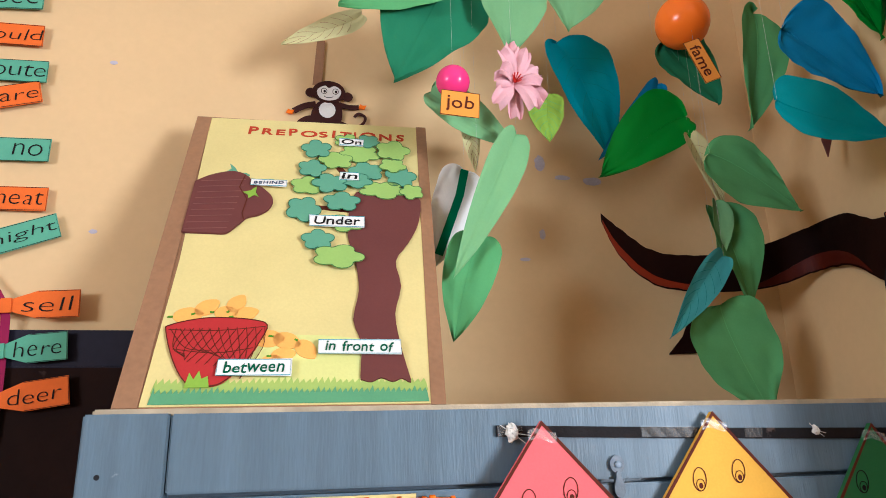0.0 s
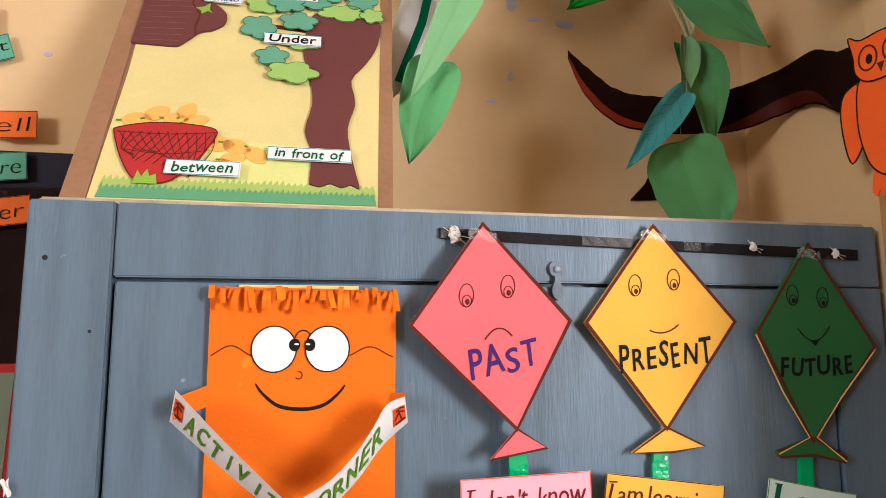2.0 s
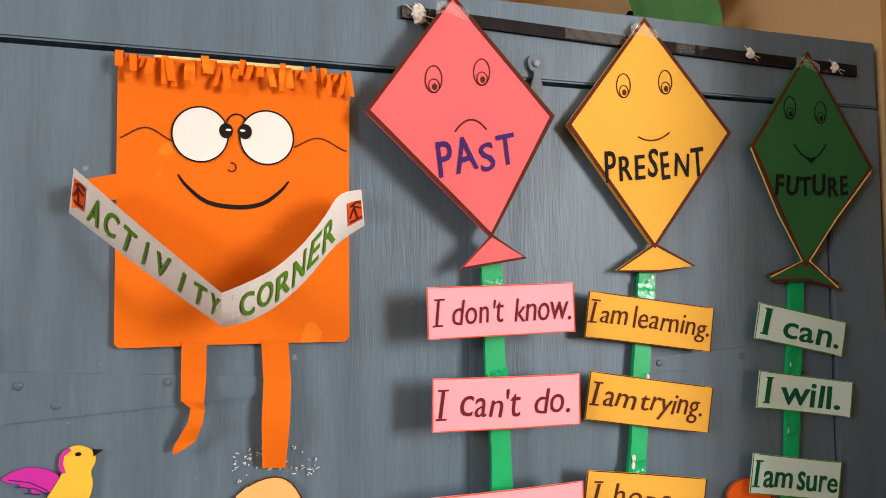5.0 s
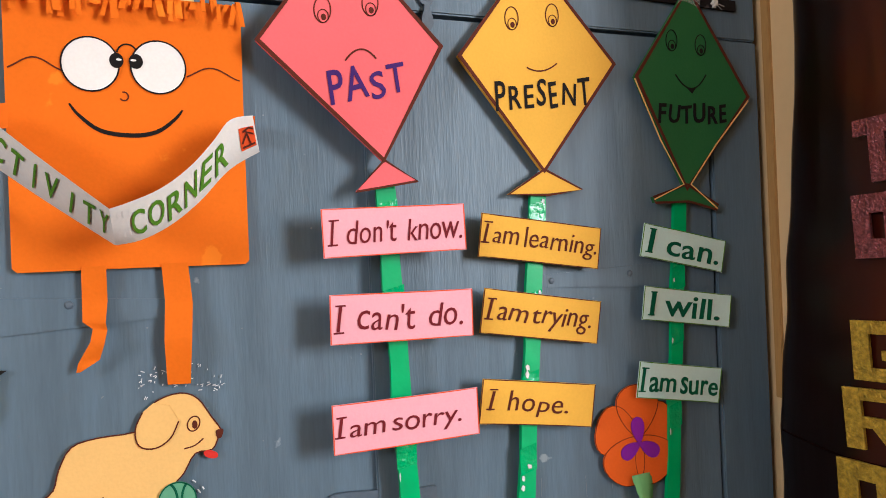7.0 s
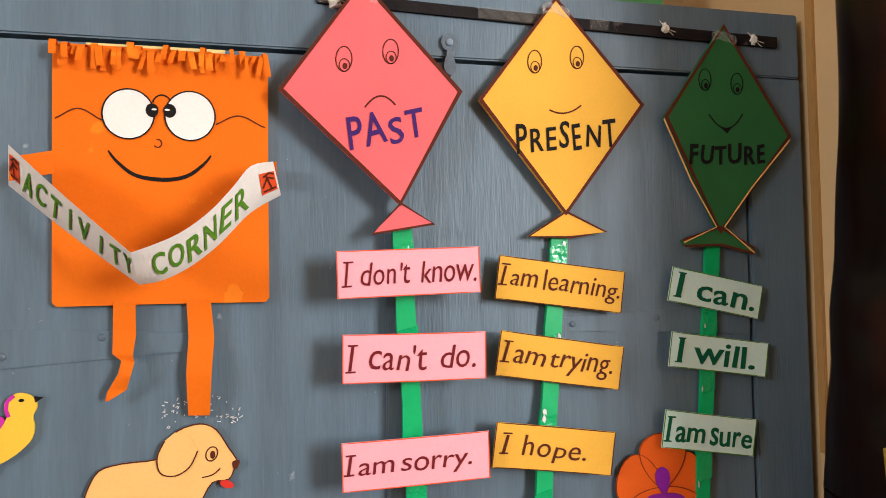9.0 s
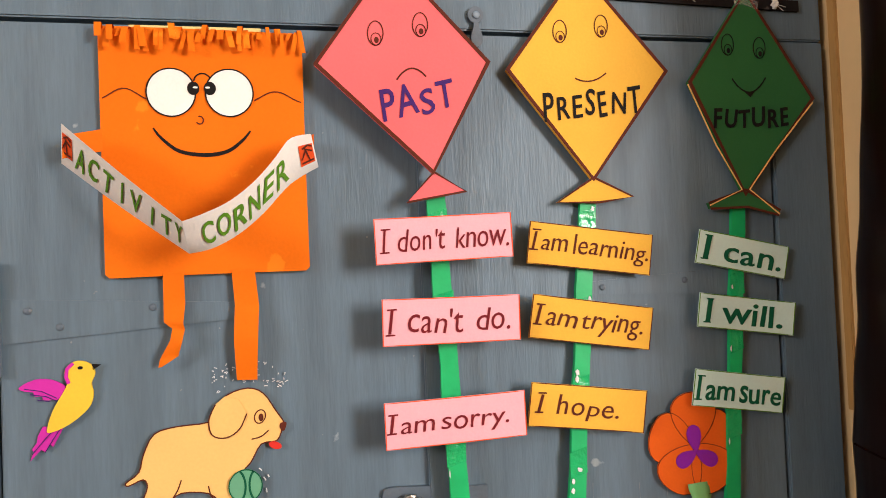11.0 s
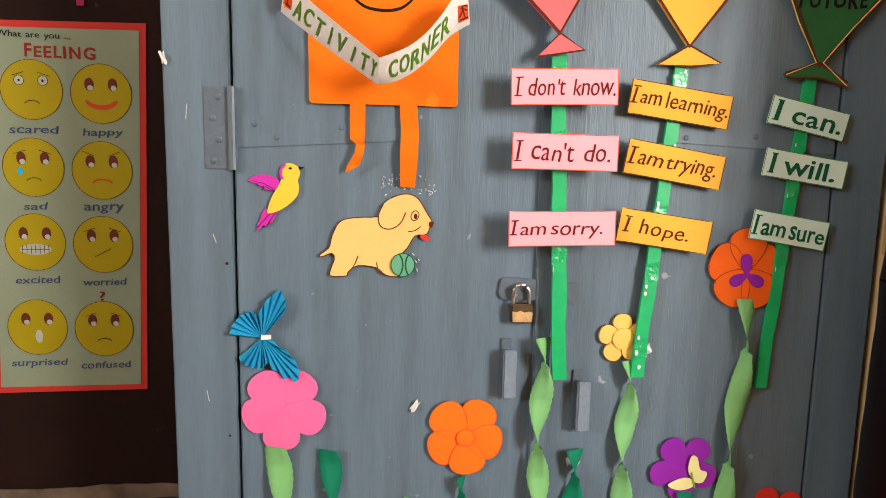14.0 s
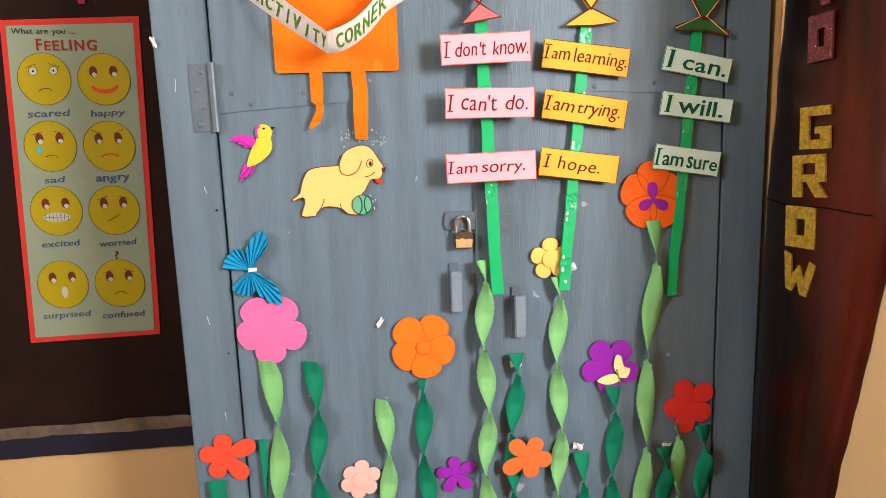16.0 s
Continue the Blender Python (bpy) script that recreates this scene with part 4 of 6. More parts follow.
part("outline", stroke(oval(0, 0.0175, 0.0172, 0.0172, 28), 0.0012, -0.0056, True), DARKGREEN_INK, ball)
part("stripe", stroke(oval(-0.012, 0.0175, 0.012, 0.019, 12, 0, -58, 58), 0.0022, -0.0056), DARKGREEN_INK, ball)
part("stripe", stroke(oval(0.014, 0.0175, 0.010, 0.018, 12, 0, 122, 238), 0.0022, -0.0056), DARKGREEN_INK, ball)
# Highlights of the clear tape, drawn as pale strokes.
part("tape_glint", strokes([[(0.0185, 0.024), (0.021, 0.02)], [(0.021, 0.012), (0.0215, 0.007)], [(0.017, 0.031), (0.014, 0.034)], [(0.023, 0.026), (0.0245, 0.023)]], 0.0012, -0.001), TAPE, ball, "pale strokes drawn as tape glints round the ball")

# ---- pleated butterfly ----
fly = thing("pleated_butterfly", 0.036, -0.002, 1.01, "sky blue pleated paper butterfly", "wall decoration")


def fan(u0, v0, pts, folds):
    bm = bmesh.new()
    c = bm.verts.new((u0, -0.004, v0))
    cb = bm.verts.new((u0, -0.003, v0))
    P = [Vector(p) for p in pts]
    prev = None
    for k in range(folds + 1):
        a = k / folds * (len(P) - 1)
        i = min(int(a), len(P) - 2)
        q = P[i].lerp(P[i + 1], a - i)
        y = -0.004 - (0.010 if k % 2 else 0.0)
        f, b = bm.verts.new((q.x, y, q.y)), bm.verts.new((q.x, y + 0.001, q.y))
        if prev:
            bm.faces.new((c, prev[0], f))
            bm.faces.new((cb, b, prev[1]))
            bm.faces.new((prev[0], prev[1], b, f))
        prev = (f, b)
    bmesh.ops.recalc_face_normals(bm, faces=bm.faces[:])
    return bm


for pts, n in (([(-0.005, 0.034), (0.006, 0.055), (0.027, 0.074), (0.036, 0.055), (0.033, 0.038), (0.016, 0.018)], 14),
               ([(-0.046, 0.004), (-0.04, 0.022), (-0.028, 0.036), (-0.014, 0.041), (-0.008, 0.036)], 14),
               ([(-0.033, -0.028), (-0.02, -0.042), (0.0, -0.045), (0.008, -0.036)], 12),
               ([(0.008, -0.038), (0.03, -0.058), (0.052, -0.066), (0.053, -0.045), (0.042, -0.025), (0.018, -0.006)], 14)):
    part("wing", fan(0, 0, pts, n), SKY_BLUE, fly)
part("knot", slab(rect(0.013, 0.007, 0.006, 0.002, 0.001), -0.005, 0.004), WHITE, fly, "scrap of white paper")

# ---- paper flowers and twisted stems ----


def petal(cu, cv, r, ang, wide, length):
    """A rounded petal reaching from the heart outwards."""
    pts = []
    for k in range(24):
        w = k / 24 * math.tau
        a, b = 0.5 + 0.5 * math.cos(w), math.sin(w)
        d = length * a
        s = wide / 2 * b * (0.45 + 0.75 * a ** 0.8)
        pts.append((cu + d * math.cos(ang) - s * math.sin(ang), cv + d * math.sin(ang) + s * math.cos(ang)))
    return pts


def flower(x, z, r, n, material, heart, label, turn=0.0, wide=1.0, y=-0.003, jit=0.08, name="paper_flower", heart_r=0.26, line=None):
    f = thing(name, x, y, z, label, "paper flower", "paper flowers on the doors")
    for k in range(n):
        ang = radians(turn) + k * math.tau / n
        l = r * random.uniform(1 - jit, 1 + jit)
        pts = petal(0, 0, r, ang, wide * 1.72 * r * math.sin(math.pi / n), l)
        p = part("petal", slab(pts, -0.0005 * (k % 2) - 0.0004 * k, 0.0018, dome=0.0006), material, f)
        if line:
            part("petal_line", stroke(pts, 0.0007, -0.0021 - 0.0005 * (k % 2) - 0.0004 * k, True), line, p)
    if heart:
        part("heart", slab(oval(0, 0, r * heart_r, r * heart_r, 20), -0.002, 0.004, dome=0.001), heart, f)
    return f


flower(0.063, 0.902, 0.064, 5, HOT_PINK, None, "large hot pink foam flower with five petals", 52, 0.9, heart_r=0.3)
fo = flower(0.337, 0.850, 0.063, 5, ORANGE_P, ORANGE_P, "large orange paper flower with five petals", 60, 0.95, heart_r=0.22, line=REDORANGE)
part("heart_line", stroke(oval(0, 0, 0.0135, 0.0135, 24), 0.0008, -0.0062, True), REDORANGE, fo)
fv = flower(0.691, 0.789, 0.056, 5, VIOLET, None, "violet foam flower with a small yellow butterfly", 50, 0.8)
fp = flower(0.771, 1.110, 0.062, 5, PANSY, None, "orange paper pansy with a violet heart", 18, 1.05, y=-0.002, line=BROWN_INK)
for ang, l in ((96, 0.033), (208, 0.030), (330, 0.032)):
    part("heart_blotch", slab(petal(0.0, -0.007, 0.03, radians(ang), 0.020, l), -0.0042, 0.0012), VIOLET, fp, "violet felt blotch")
flower(0.578, 1.003, 0.041, 5, PALE_MUSTARD, PALE_MUSTARD, "small mustard paper flower behind the stick", 92, 0.8, y=-0.002, heart_r=0.4, line=BROWN_INK)
flower(0.852, 0.697, 0.055, 5, RED, None, "red foam flower with five petals", 40, 0.78, jit=0.16)
flower(-0.036, 0.665, 0.052, 5, CORAL_RED, None, "red orange paper flower with narrow petals", 22, 0.66, jit=0.24)
flower(0.207, 0.598, 0.038, 6, PEACH, PEACH, "small peach foam flower", 20, 0.9, heart_r=0.4)
flower(0.389, 0.594, 0.038, 5, VIOLET, None, "small violet foam flower", 25, 0.64)
flower(0.527, 0.626, 0.050, 5, CORAL, None, "coral orange foam flower with uneven petals", 62, 0.66, y=-0.024, jit=0.22)

BUTTER = paper("pale butter paper", (0.78, 0.72, 0.33))
bf = thing("small_butterfly", 0.705, -0.010, 0.78, "pale yellow paper butterfly on the violet flower", "paper butterfly")
part("wing", slab(smooth([(0.0, -0.008), (-0.008, 0.008), (-0.004, 0.03), (0.006, 0.028), (0.012, 0.008), (0.024, 0.002), (0.018, -0.014), (0.006, -0.014)], 4), 0, 0.001), BUTTER, bf)
part("wing", slab(smooth([(-0.002, -0.008), (-0.018, -0.006), (-0.04, -0.016), (-0.03, -0.024), (-0.014, -0.026), (0.002, -0.02)], 4), 0, 0.001), BUTTER, bf)
part("body", tube([(-0.003, -0.002, 0.004), (0.004, -0.002, -0.022)], 0.0015), LIME, bf)


def stem(x0, z0, x1, z1, w, material, label, half=0.125, phase=0.0):
    s = thing("twisted_stem", x1, -0.012 if abs(x1 - MID) < 0.03 else -0.002, z1, label, "paper stem", "twisted paper stems")
    n = max(24, int((z0 - z1) / 0.006))
    bm = bmesh.new()
    rows = []
    for k in range(n + 1):
        a = k / n
        ph = phase + (z0 - z1) * a / half * math.pi
        tooth = 0.0012 * (k % 2)
        hw = w / 2 + tooth
        cx, cz = (x0 - x1) * (1 - a) + 0.002 * math.sin(a * 9), (z0 - z1) * (1 - a)
        cs = math.cos(ph)
        dx, dy = hw * (cs if abs(cs) > 0.22 else math.copysign(0.22, cs)), hw * math.sin(ph)
        cx += 0.13 * w * math.sin(ph)
        cy = -0.003 - w / 2 * abs(math.sin(ph)) * 0.6
        rows.append([bm.verts.new((cx + q * dx, cy + q * dy * 0.6 + o, cz)) for o in (-0.0003, 0.0003) for q in (-1, -0.33, 0.33, 1)])
    for p, q in zip(rows, rows[1:]):
        for i in range(3):
            bm.faces.new((p[i], p[i + 1], q[i + 1], q[i]))
            bm.faces.new((p[i + 5], p[i + 4], q[i + 4], q[i + 5]))
        bm.faces.new((p[4], p[0], q[0], q[4]))
        bm.faces.new((p[3], p[7], q[7], q[3]))
    bmesh.ops.recalc_face_normals(bm, faces=bm.faces[:])
    for fc in bm.faces:
        fc.smooth = True
    part("ribbon", bm, material, s)
    return s


LG, DG = "light green crepe paper twisted into a stem", "dark green crepe paper twisted into a stem"
for x0, z0, x1, w, m, half, ph in ((0.056, 0.845, 0.075, 0.036, LEAF_LIGHT, 0.165, -0.6), (0.132, 0.838, 0.143, 0.029, LEAF_DARK, 0.125, -0.64), (0.033, 0.694, 0.02, 0.012, LEAF_DARK, 0.3, 0.2),
                                   (0.258, 0.757, 0.262, 0.032, LEAF_LIGHT, 0.135, -0.9), (0.327, 0.79, 0.348, 0.030, LEAF_DARK, 0.125, 1.0), (0.447, 1.010, 0.456, 0.034, LEAF_LIGHT, 0.125, 0.6),
                                   (0.507, 0.827, 0.486, 0.030, LEAF_DARK, 0.12, 0.5), (0.586, 0.970, 0.600, 0.034, LEAF_LIGHT, 0.13, 0.6), (0.633, 0.618, 0.642, 0.028, LEAF_DARK, 0.14, 0.1),
                                   (0.694, 0.75, 0.712, 0.030, LEAF_DARK, 0.135, 0.3), (0.772, 1.065, 0.750, 0.034, LEAF_LIGHT, 0.185, 0.2), (0.799, 0.616, 0.812, 0.030, LEAF_DARK, 0.1, 0.3),
                                   (0.822, 0.662, 0.860, 0.030, LEAF_LIGHT, 0.125, 0.9), (0.877, 0.655, 0.890, 0.032, LEAF_DARK, 0.125, 0.3), (-0.056, 0.62, -0.04, 0.028, LEAF_DARK, 0.2, 0.2)):
    stem(x0, z0, x1, 0.16, w * (1.0 if m is LEAF_LIGHT else 1.12), m, LG if m is LEAF_LIGHT else DG, half, ph)

for x, z, w, h, t in ((0.509, 0.806, 0.022, 0.014, 10), (0.629, 0.63, 0.02, 0.012, -8), (0.259, 0.901, 0.008, 0.018, -35), (0.808, 0.618, 0.018, 0.008, 0), (0.616, 0.985, 0.018, 0.014, 20), (-0.088, 1.40, 0.007, 0.016, 15)):
    p = thing("tape_scrap", x, -0.0025, z, "scrap of crumpled clear tape", "tape", "tape scraps", t)
    part("scrap", grid_sheet(lambda a, b: ((a - 0.5) * w, -0.002 - 0.002 * math.sin(9 * a + 5 * b + x * 40), (b - 0.5) * h + 0.002 * math.sin(7 * a)), 6, 5, 0.0004), WHITE if w < 0.01 else TAPE, p)

# crumpled clear tape over the puppy's head: only its glints, drawn as pale strokes
arc = thing("tape_scrap", 0.243, -0.004, 1.222, "glinting crumpled clear tape above the puppy", "tape", "tape scraps")
random.seed(21)
glints = []
for k in range(60):
    w = random.uniform(0.1, 3.0)
    u, v = 0.036 * math.cos(w) + random.uniform(-0.008, 0.008), 0.018 * math.sin(w) + random.uniform(-0.014, 0.010)
    t, l = random.uniform(0, math.pi), random.uniform(0.001, 0.0045)
    glints.append([(u, v), (u + l * math.cos(t), v + l * math.sin(t))])
part("crease", strokes(glints, 0.0008, 0.0028, t=0.0008), TAPE, arc, "tape glints drawn as pale strokes")

# ---- leaning chart on the cupboard ----
LEAN_BACK = 28.5
chart = new("prepositions_chart")
chart.matrix_basis = pose(0.13, 0.034, 1.7115, -LEAN_BACK, 0, 0)
tagged(chart, "yellow prepositions chart on a board leaning on the wall", "chart")
CH = 0.583
part("board", slab([(-0.202, 0.0), (0.183, 0.0), (0.207, CH), (-0.194, CH)], 0.014, 0.014), KRAFT, chart, "board edged with brown tape")
part("sheet", slab([(-0.174, 0.002), (0.167, 0.002), (0.179, CH * 0.5), (0.192, CH + 0.002), (0.0, CH), (-0.172, CH - 0.004), (-0.168, CH * 0.4)], 0.0, 0.0012), SOFT_YELLOW, chart)
part("tape_edge", slab([(-0.203, 0.0), (-0.175, 0.0), (-0.171, CH - 0.003), (-0.195, CH - 0.003)], 0.015, 0.0172), KRAFT, chart)
part("tape_edge", slab([(0.165, 0.0), (0.184, 0.0), (0.208, CH + 0.003), (0.190, CH + 0.003)], 0.015, 0.0172), KRAFT, chart)
random.seed(4)


def grass(v0, v1, material, y, n, x0=-0.165, x1=0.163):
    pts = [(x0, v0), (x1, v0)]
    for k in range(n):
        u = x1 - (x1 - x0) * (k + 0.5) / n
        pts += [(u + 0.3 * (x1 - x0) / n, v1 - 0.004), (u, v1 + random.uniform(0.001, 0.006))]
    return slab(pts, y, 0.0006)


part("grass", grass(0.02, 0.036, LEAF_LIGHT, -0.0012, 44), paper("pale grass green paint", (0.36, 0.48, 0.12)), chart, "painted light green grass")
part("grass", grass(0.004, 0.022, LEAF_DARK, -0.002, 50), paper("dull green paint", (0.12, 0.32, 0.16)), chart, "painted darker green grass")
part("grass_tint", slab(smooth([(-0.04, 0.04), (0.1, 0.042), (0.11, 0.1), (0.0, 0.115), (-0.05, 0.1)], 4), -0.0011, 0.0003), paper("faint green crayon", (0.66, 0.66, 0.24)), chart)
tk = smooth([(0.082, 0.044), (0.079, 0.05), (0.081, 0.1), (0.071, 0.14), (0.079, 0.19), (0.076, 0.24), (0.064, 0.3), (0.066, 0.35), (0.078, 0.4), (0.13, 0.41), (0.178, 0.4), (0.176, 0.34), (0.156, 0.29), (0.134, 0.25), (0.139, 0.2), (0.128, 0.15), (0.132, 0.1), (0.139, 0.06), (0.142, 0.04), (0.131, 0.046), (0.119, 0.041), (0.105, 0.047), (0.093, 0.041)], 3)
part("tree_trunk", slab(tk, -0.0012, 0.003), CHART_BROWN, chart, "brown card tree trunk")
part("twig", slab([(0.01, 0.36), (0.08, 0.352), (0.08, 0.362), (0.01, 0.368)], -0.0012, 0.001), BROWN_INK, chart)
part("twig", slab([(0.04, 0.47), (0.07, 0.42), (0.078, 0.424), (0.05, 0.475)], -0.0012, 0.001), BROWN_INK, chart)
CL_D, CL_L = paper("sea green clump card", (0.13, 0.34, 0.22)), paper("pale green clump card", (0.32, 0.50, 0.13))
for k, (u, v, w, h, m) in enumerate(((0.064, 0.545, 0.04, 0.03, 1), (0.10, 0.545, 0.036, 0.03, 0), (0.012, 0.515, 0.044, 0.04, 0), (0.142, 0.52, 0.052, 0.045, 1), (0.085, 0.51, 0.062, 0.04, 1), (0.045, 0.487, 0.05, 0.036, 1),
                                     (0.006, 0.462, 0.04, 0.036, 0), (0.14, 0.478, 0.04, 0.03, 1), (0.095, 0.462, 0.05, 0.04, 0), (0.152, 0.45, 0.046, 0.045, 0), (0.078, 0.435, 0.046, 0.03, 0), (0.036, 0.425, 0.05, 0.038, 0),
                                     (0.0, 0.42, 0.046, 0.036, 1), (0.122, 0.415, 0.07, 0.035, 1), (0.168, 0.412, 0.034, 0.03, 1), (0.055, 0.388, 0.05, 0.036, 0), (-0.004, 0.37, 0.046, 0.046, 0), (0.06, 0.34, 0.05, 0.03, 1),
                                     (0.02, 0.302, 0.042, 0.034, 0), (0.05, 0.268, 0.064, 0.038, 1))):
    v -= 0.009 if v > 0.4 else 0.016
    w, h = w * 1.06, h * 1.12
    pts = [(u + w / 2 * (0.74 + 0.40 * abs(math.cos(2.5 * a + k)) ** 0.7) * math.cos(a), v + h / 2 * (0.74 + 0.40 * abs(math.cos(2.5 * a + k)) ** 0.7) * math.sin(a)) for a in [i / 40 * math.tau for i in range(40)]]
    y = -0.0045 - 0.0009 * (k % 4)
    c = part("leaf_clump", slab(pts, y, 0.0012), CL_L if m else CL_D, chart)
    part("clump_line", stroke(pts, 0.0006, y - 0.0013, True), DARKGREEN_INK, c)
rock = [(-0.174, 0.297), (-0.172, 0.41)] + smooth([(-0.168, 0.414), (-0.15, 0.428), (-0.12, 0.439), (-0.098, 0.432), (-0.082, 0.412), (-0.066, 0.398), (-0.052, 0.378), (-0.054, 0.356), (-0.068, 0.34), (-0.086, 0.332), (-0.096, 0.318), (-0.11, 0.299), (-0.12, 0.296)], 4, False)
RIDGE = paper("rubbed brown card ridge", (0.20, 0.085, 0.075))
rk = part("rock", slab(rock, -0.0012, 0.004), CHART_BROWN, chart, "corrugated brown card rock")
for k in range(9):
    part("ridge", stroke([(-0.171 + 0.001 * k, 0.303 + 0.0135 * k), (-0.112 + 0.002 * k, 0.307 + 0.0140 * k)], 0.0010, -0.0052), RIDGE, rk)
part("rock_edge", stroke([(-0.098, 0.43), (-0.104, 0.4), (-0.09, 0.372), (-0.094, 0.34), (-0.09, 0.325)], 0.0018, -0.0053), BROWN_INK, rk)
part("sprig", slab(smooth([(-0.078, 0.402), (-0.086, 0.392), (-0.098, 0.388), (-0.09, 0.383), (-0.088, 0.374), (-0.08, 0.382), (-0.073, 0.378), (-0.078, 0.388)], 2), -0.0054, 0.0008), LIME, chart)
part("sprig", slab(smooth([(-0.13, 0.435), (-0.122, 0.45), (-0.126, 0.462), (-0.116, 0.452), (-0.11, 0.44), (-0.098, 0.44), (-0.092, 0.432)], 2), -0.0008, 0.0008), CL_D, chart)
bk = smooth([(-0.163, 0.118), (-0.16, 0.127), (-0.13, 0.137), (-0.1, 0.14), (-0.06, 0.137), (-0.04, 0.128), (-0.048, 0.1), (-0.064, 0.068), (-0.085, 0.042), (-0.105, 0.036), (-0.128, 0.042), (-0.148, 0.075)], 4)
basket = part("basket", slab(bk, -0.0012, 0.003), paper("crimson card", (0.42, 0.03, 0.03)), chart, "crimson card basket")
weave = []
for k in range(11):
    u = -0.158 + 0.0115 * k
    weave.append(smooth([(u, 0.121 + 0.0005 * k), (u + 0.022 - 0.0022 * k, 0.092), (min(u + 0.05 - 0.005 * k, -0.066), max(0.046, 0.088 - 0.0045 * k))], 4, False))
    u = -0.046 - 0.0105 * k
    weave.append(smooth([(u, 0.122), (max(u - 0.016, -0.150), 0.092), (max(u - 0.032, -0.134), 0.060 + 0.0022 * k)], 4, False))
part("weave", strokes(weave + [smooth([(-0.16, 0.120), (-0.1, 0.119), (-0.042, 0.126)], 5, False), smooth([(-0.150, 0.090), (-0.1, 0.084), (-0.055, 0.092)], 5, False)], 0.0009, -0.0043), BROWN_INK, basket)
part("rim", stroke(bk, 0.0014, -0.0043, True), BROWN_INK, basket)
FRUIT = paper("mango orange card", (0.86, 0.43, 0.10))
for u, v, r, a in ((-0.142, 0.145, 0.017, 10), (-0.12, 0.158, 0.016, 40), (-0.095, 0.15, 0.014, 0), (-0.083, 0.165, 0.015, 60), (-0.07, 0.148, 0.015, 20), (-0.038, 0.108, 0.018, 0), (-0.015, 0.105, 0.017, -20), (-0.018, 0.083, 0.014, 10), (0.01, 0.092, 0.016, -50), (-0.03, 0.072, 0.014, 0)):
    m = part("mango", slab(smooth([(u + r * math.cos(radians(a)) * 1.2, v + r * math.sin(radians(a)) * 1.2)] + oval(u, v, r, r * 0.75, 7, a, 50, 310), 3), -0.0010, 0.0016), FRUIT, chart)
    part("stalk", stroke([(u - r * math.cos(radians(a)), v - r * math.sin(radians(a))), (u - 1.4 * r * math.cos(radians(a)), v - 1.2 * r * math.sin(radians(a)))], 0.003, -0.0027), GREEN_INK, m)
part("grass_tuft", slab([(-0.128, 0.034), (-0.125, 0.055), (-0.119, 0.045), (-0.114, 0.058), (-0.11, 0.046), (-0.103, 0.05), (-0.1, 0.034)], -0.0045, 0.0006), LIME, chart)
lettering("title", "PREPOSITIONS", 0.03, 0.558, 0.272, 0.023, -0.0014, RED_INK, chart, 0.6, 0.022, 0.08, 1.1, 1.3)
for text, u, v, w, h, turn, ink in (("On", 0.071, 0.538, 0.042, 0.019, 0, BLACK), ("in", 0.067, 0.444, 0.032, 0.02, 0, BLACK), ("Under", 0.048, 0.335, 0.084, 0.024, 0, BLACK), ("in front of", 0.079, 0.1, 0.107, 0.022, -2, DARKGREEN_INK), ("between", -0.05, 0.063, 0.088, 0.024, 1, DARKGREEN_INK), ("BEHIND", -0.06, 0.413, 0.056, 0.015, 3, BLUE_INK)):
    v -= 0.009 if text not in ("between", "BEHIND") else 0.003
    c = part("label_card", slab(rect(w, h, u, v, 0.001), -0.0075, 0.001), WHITE, chart, "small white label card")
    part("label_edge", stroke(rect(w - 0.001, h - 0.001, u, v), 0.0009, -0.0086, True), TEAL, c)
    lettering("lettering", text, u, v, w * 0.82, h * (0.72 if text != "BEHIND" else 0.5), -0.0087, ink, c, turn, 0.006, 0.12)

for ob in chart.children:
    if ob.name.split(".")[0] not in ("board", "sheet", "tape_edge", "grass"):
        ob.location.z -= 0.009

# ---- monkey hanging on the wall ----
mk = thing("paper_monkey", 0.163, BACK - 0.004, 2.254, "brown paper monkey cut-out hanging from a paper strip", "wall decoration")
MB = paper("dark brown card", (0.045, 0.014, 0.012))
part("hanger", slab([(-0.036, 0.09), (-0.018, 0.09), (-0.014, 0.19), (-0.03, 0.19)], 0.0, 0.0012), KRAFT, mk, "brown paper strip")
part("body", slab(smooth([(-0.03, 0.01), (-0.036, 0.03), (-0.02, 0.055), (0.01, 0.06), (0.022, 0.04), (0.02, 0.012), (0.0, 0.002)], 4), -0.0012, 0.0015), MB, mk)
part("head", slab(oval(-0.004, 0.075, 0.032, 0.024, 24), -0.002, 0.0016), MB, mk)
for u, v in ((-0.038, 0.072), (0.032, 0.067)):
    part("ear", slab(oval(u, v, 0.011, 0.010, 16), -0.0018, 0.0014), MB, mk)
part("face", slab(smooth([(-0.026, 0.078), (-0.012, 0.088), (-0.004, 0.083), (0.008, 0.088), (0.02, 0.078), (0.014, 0.062), (-0.004, 0.056), (-0.022, 0.062)], 4), -0.0036, 0.0006), WHITE, mk, "pale face")
for u in (-0.013, 0.009):
    part("eye", stroke(oval(u, 0.076, 0.0055, 0.006, 14), 0.001, -0.0043, True), BLACK, mk)
    part("pupil", slab(oval(u + 0.001, 0.0755, 0.0024, 0.003, 10), -0.0042, 0.0004), BLACK, mk)
part("smile", stroke(oval(-0.004, 0.066, 0.009, 0.004, 8, 0, 190, 350), 0.0011, -0.0043), BLACK, mk)
part("belly", slab(oval(-0.006, 0.036, 0.016, 0.017, 18), -0.0028, 0.0006), WHITE, mk, "pale belly")
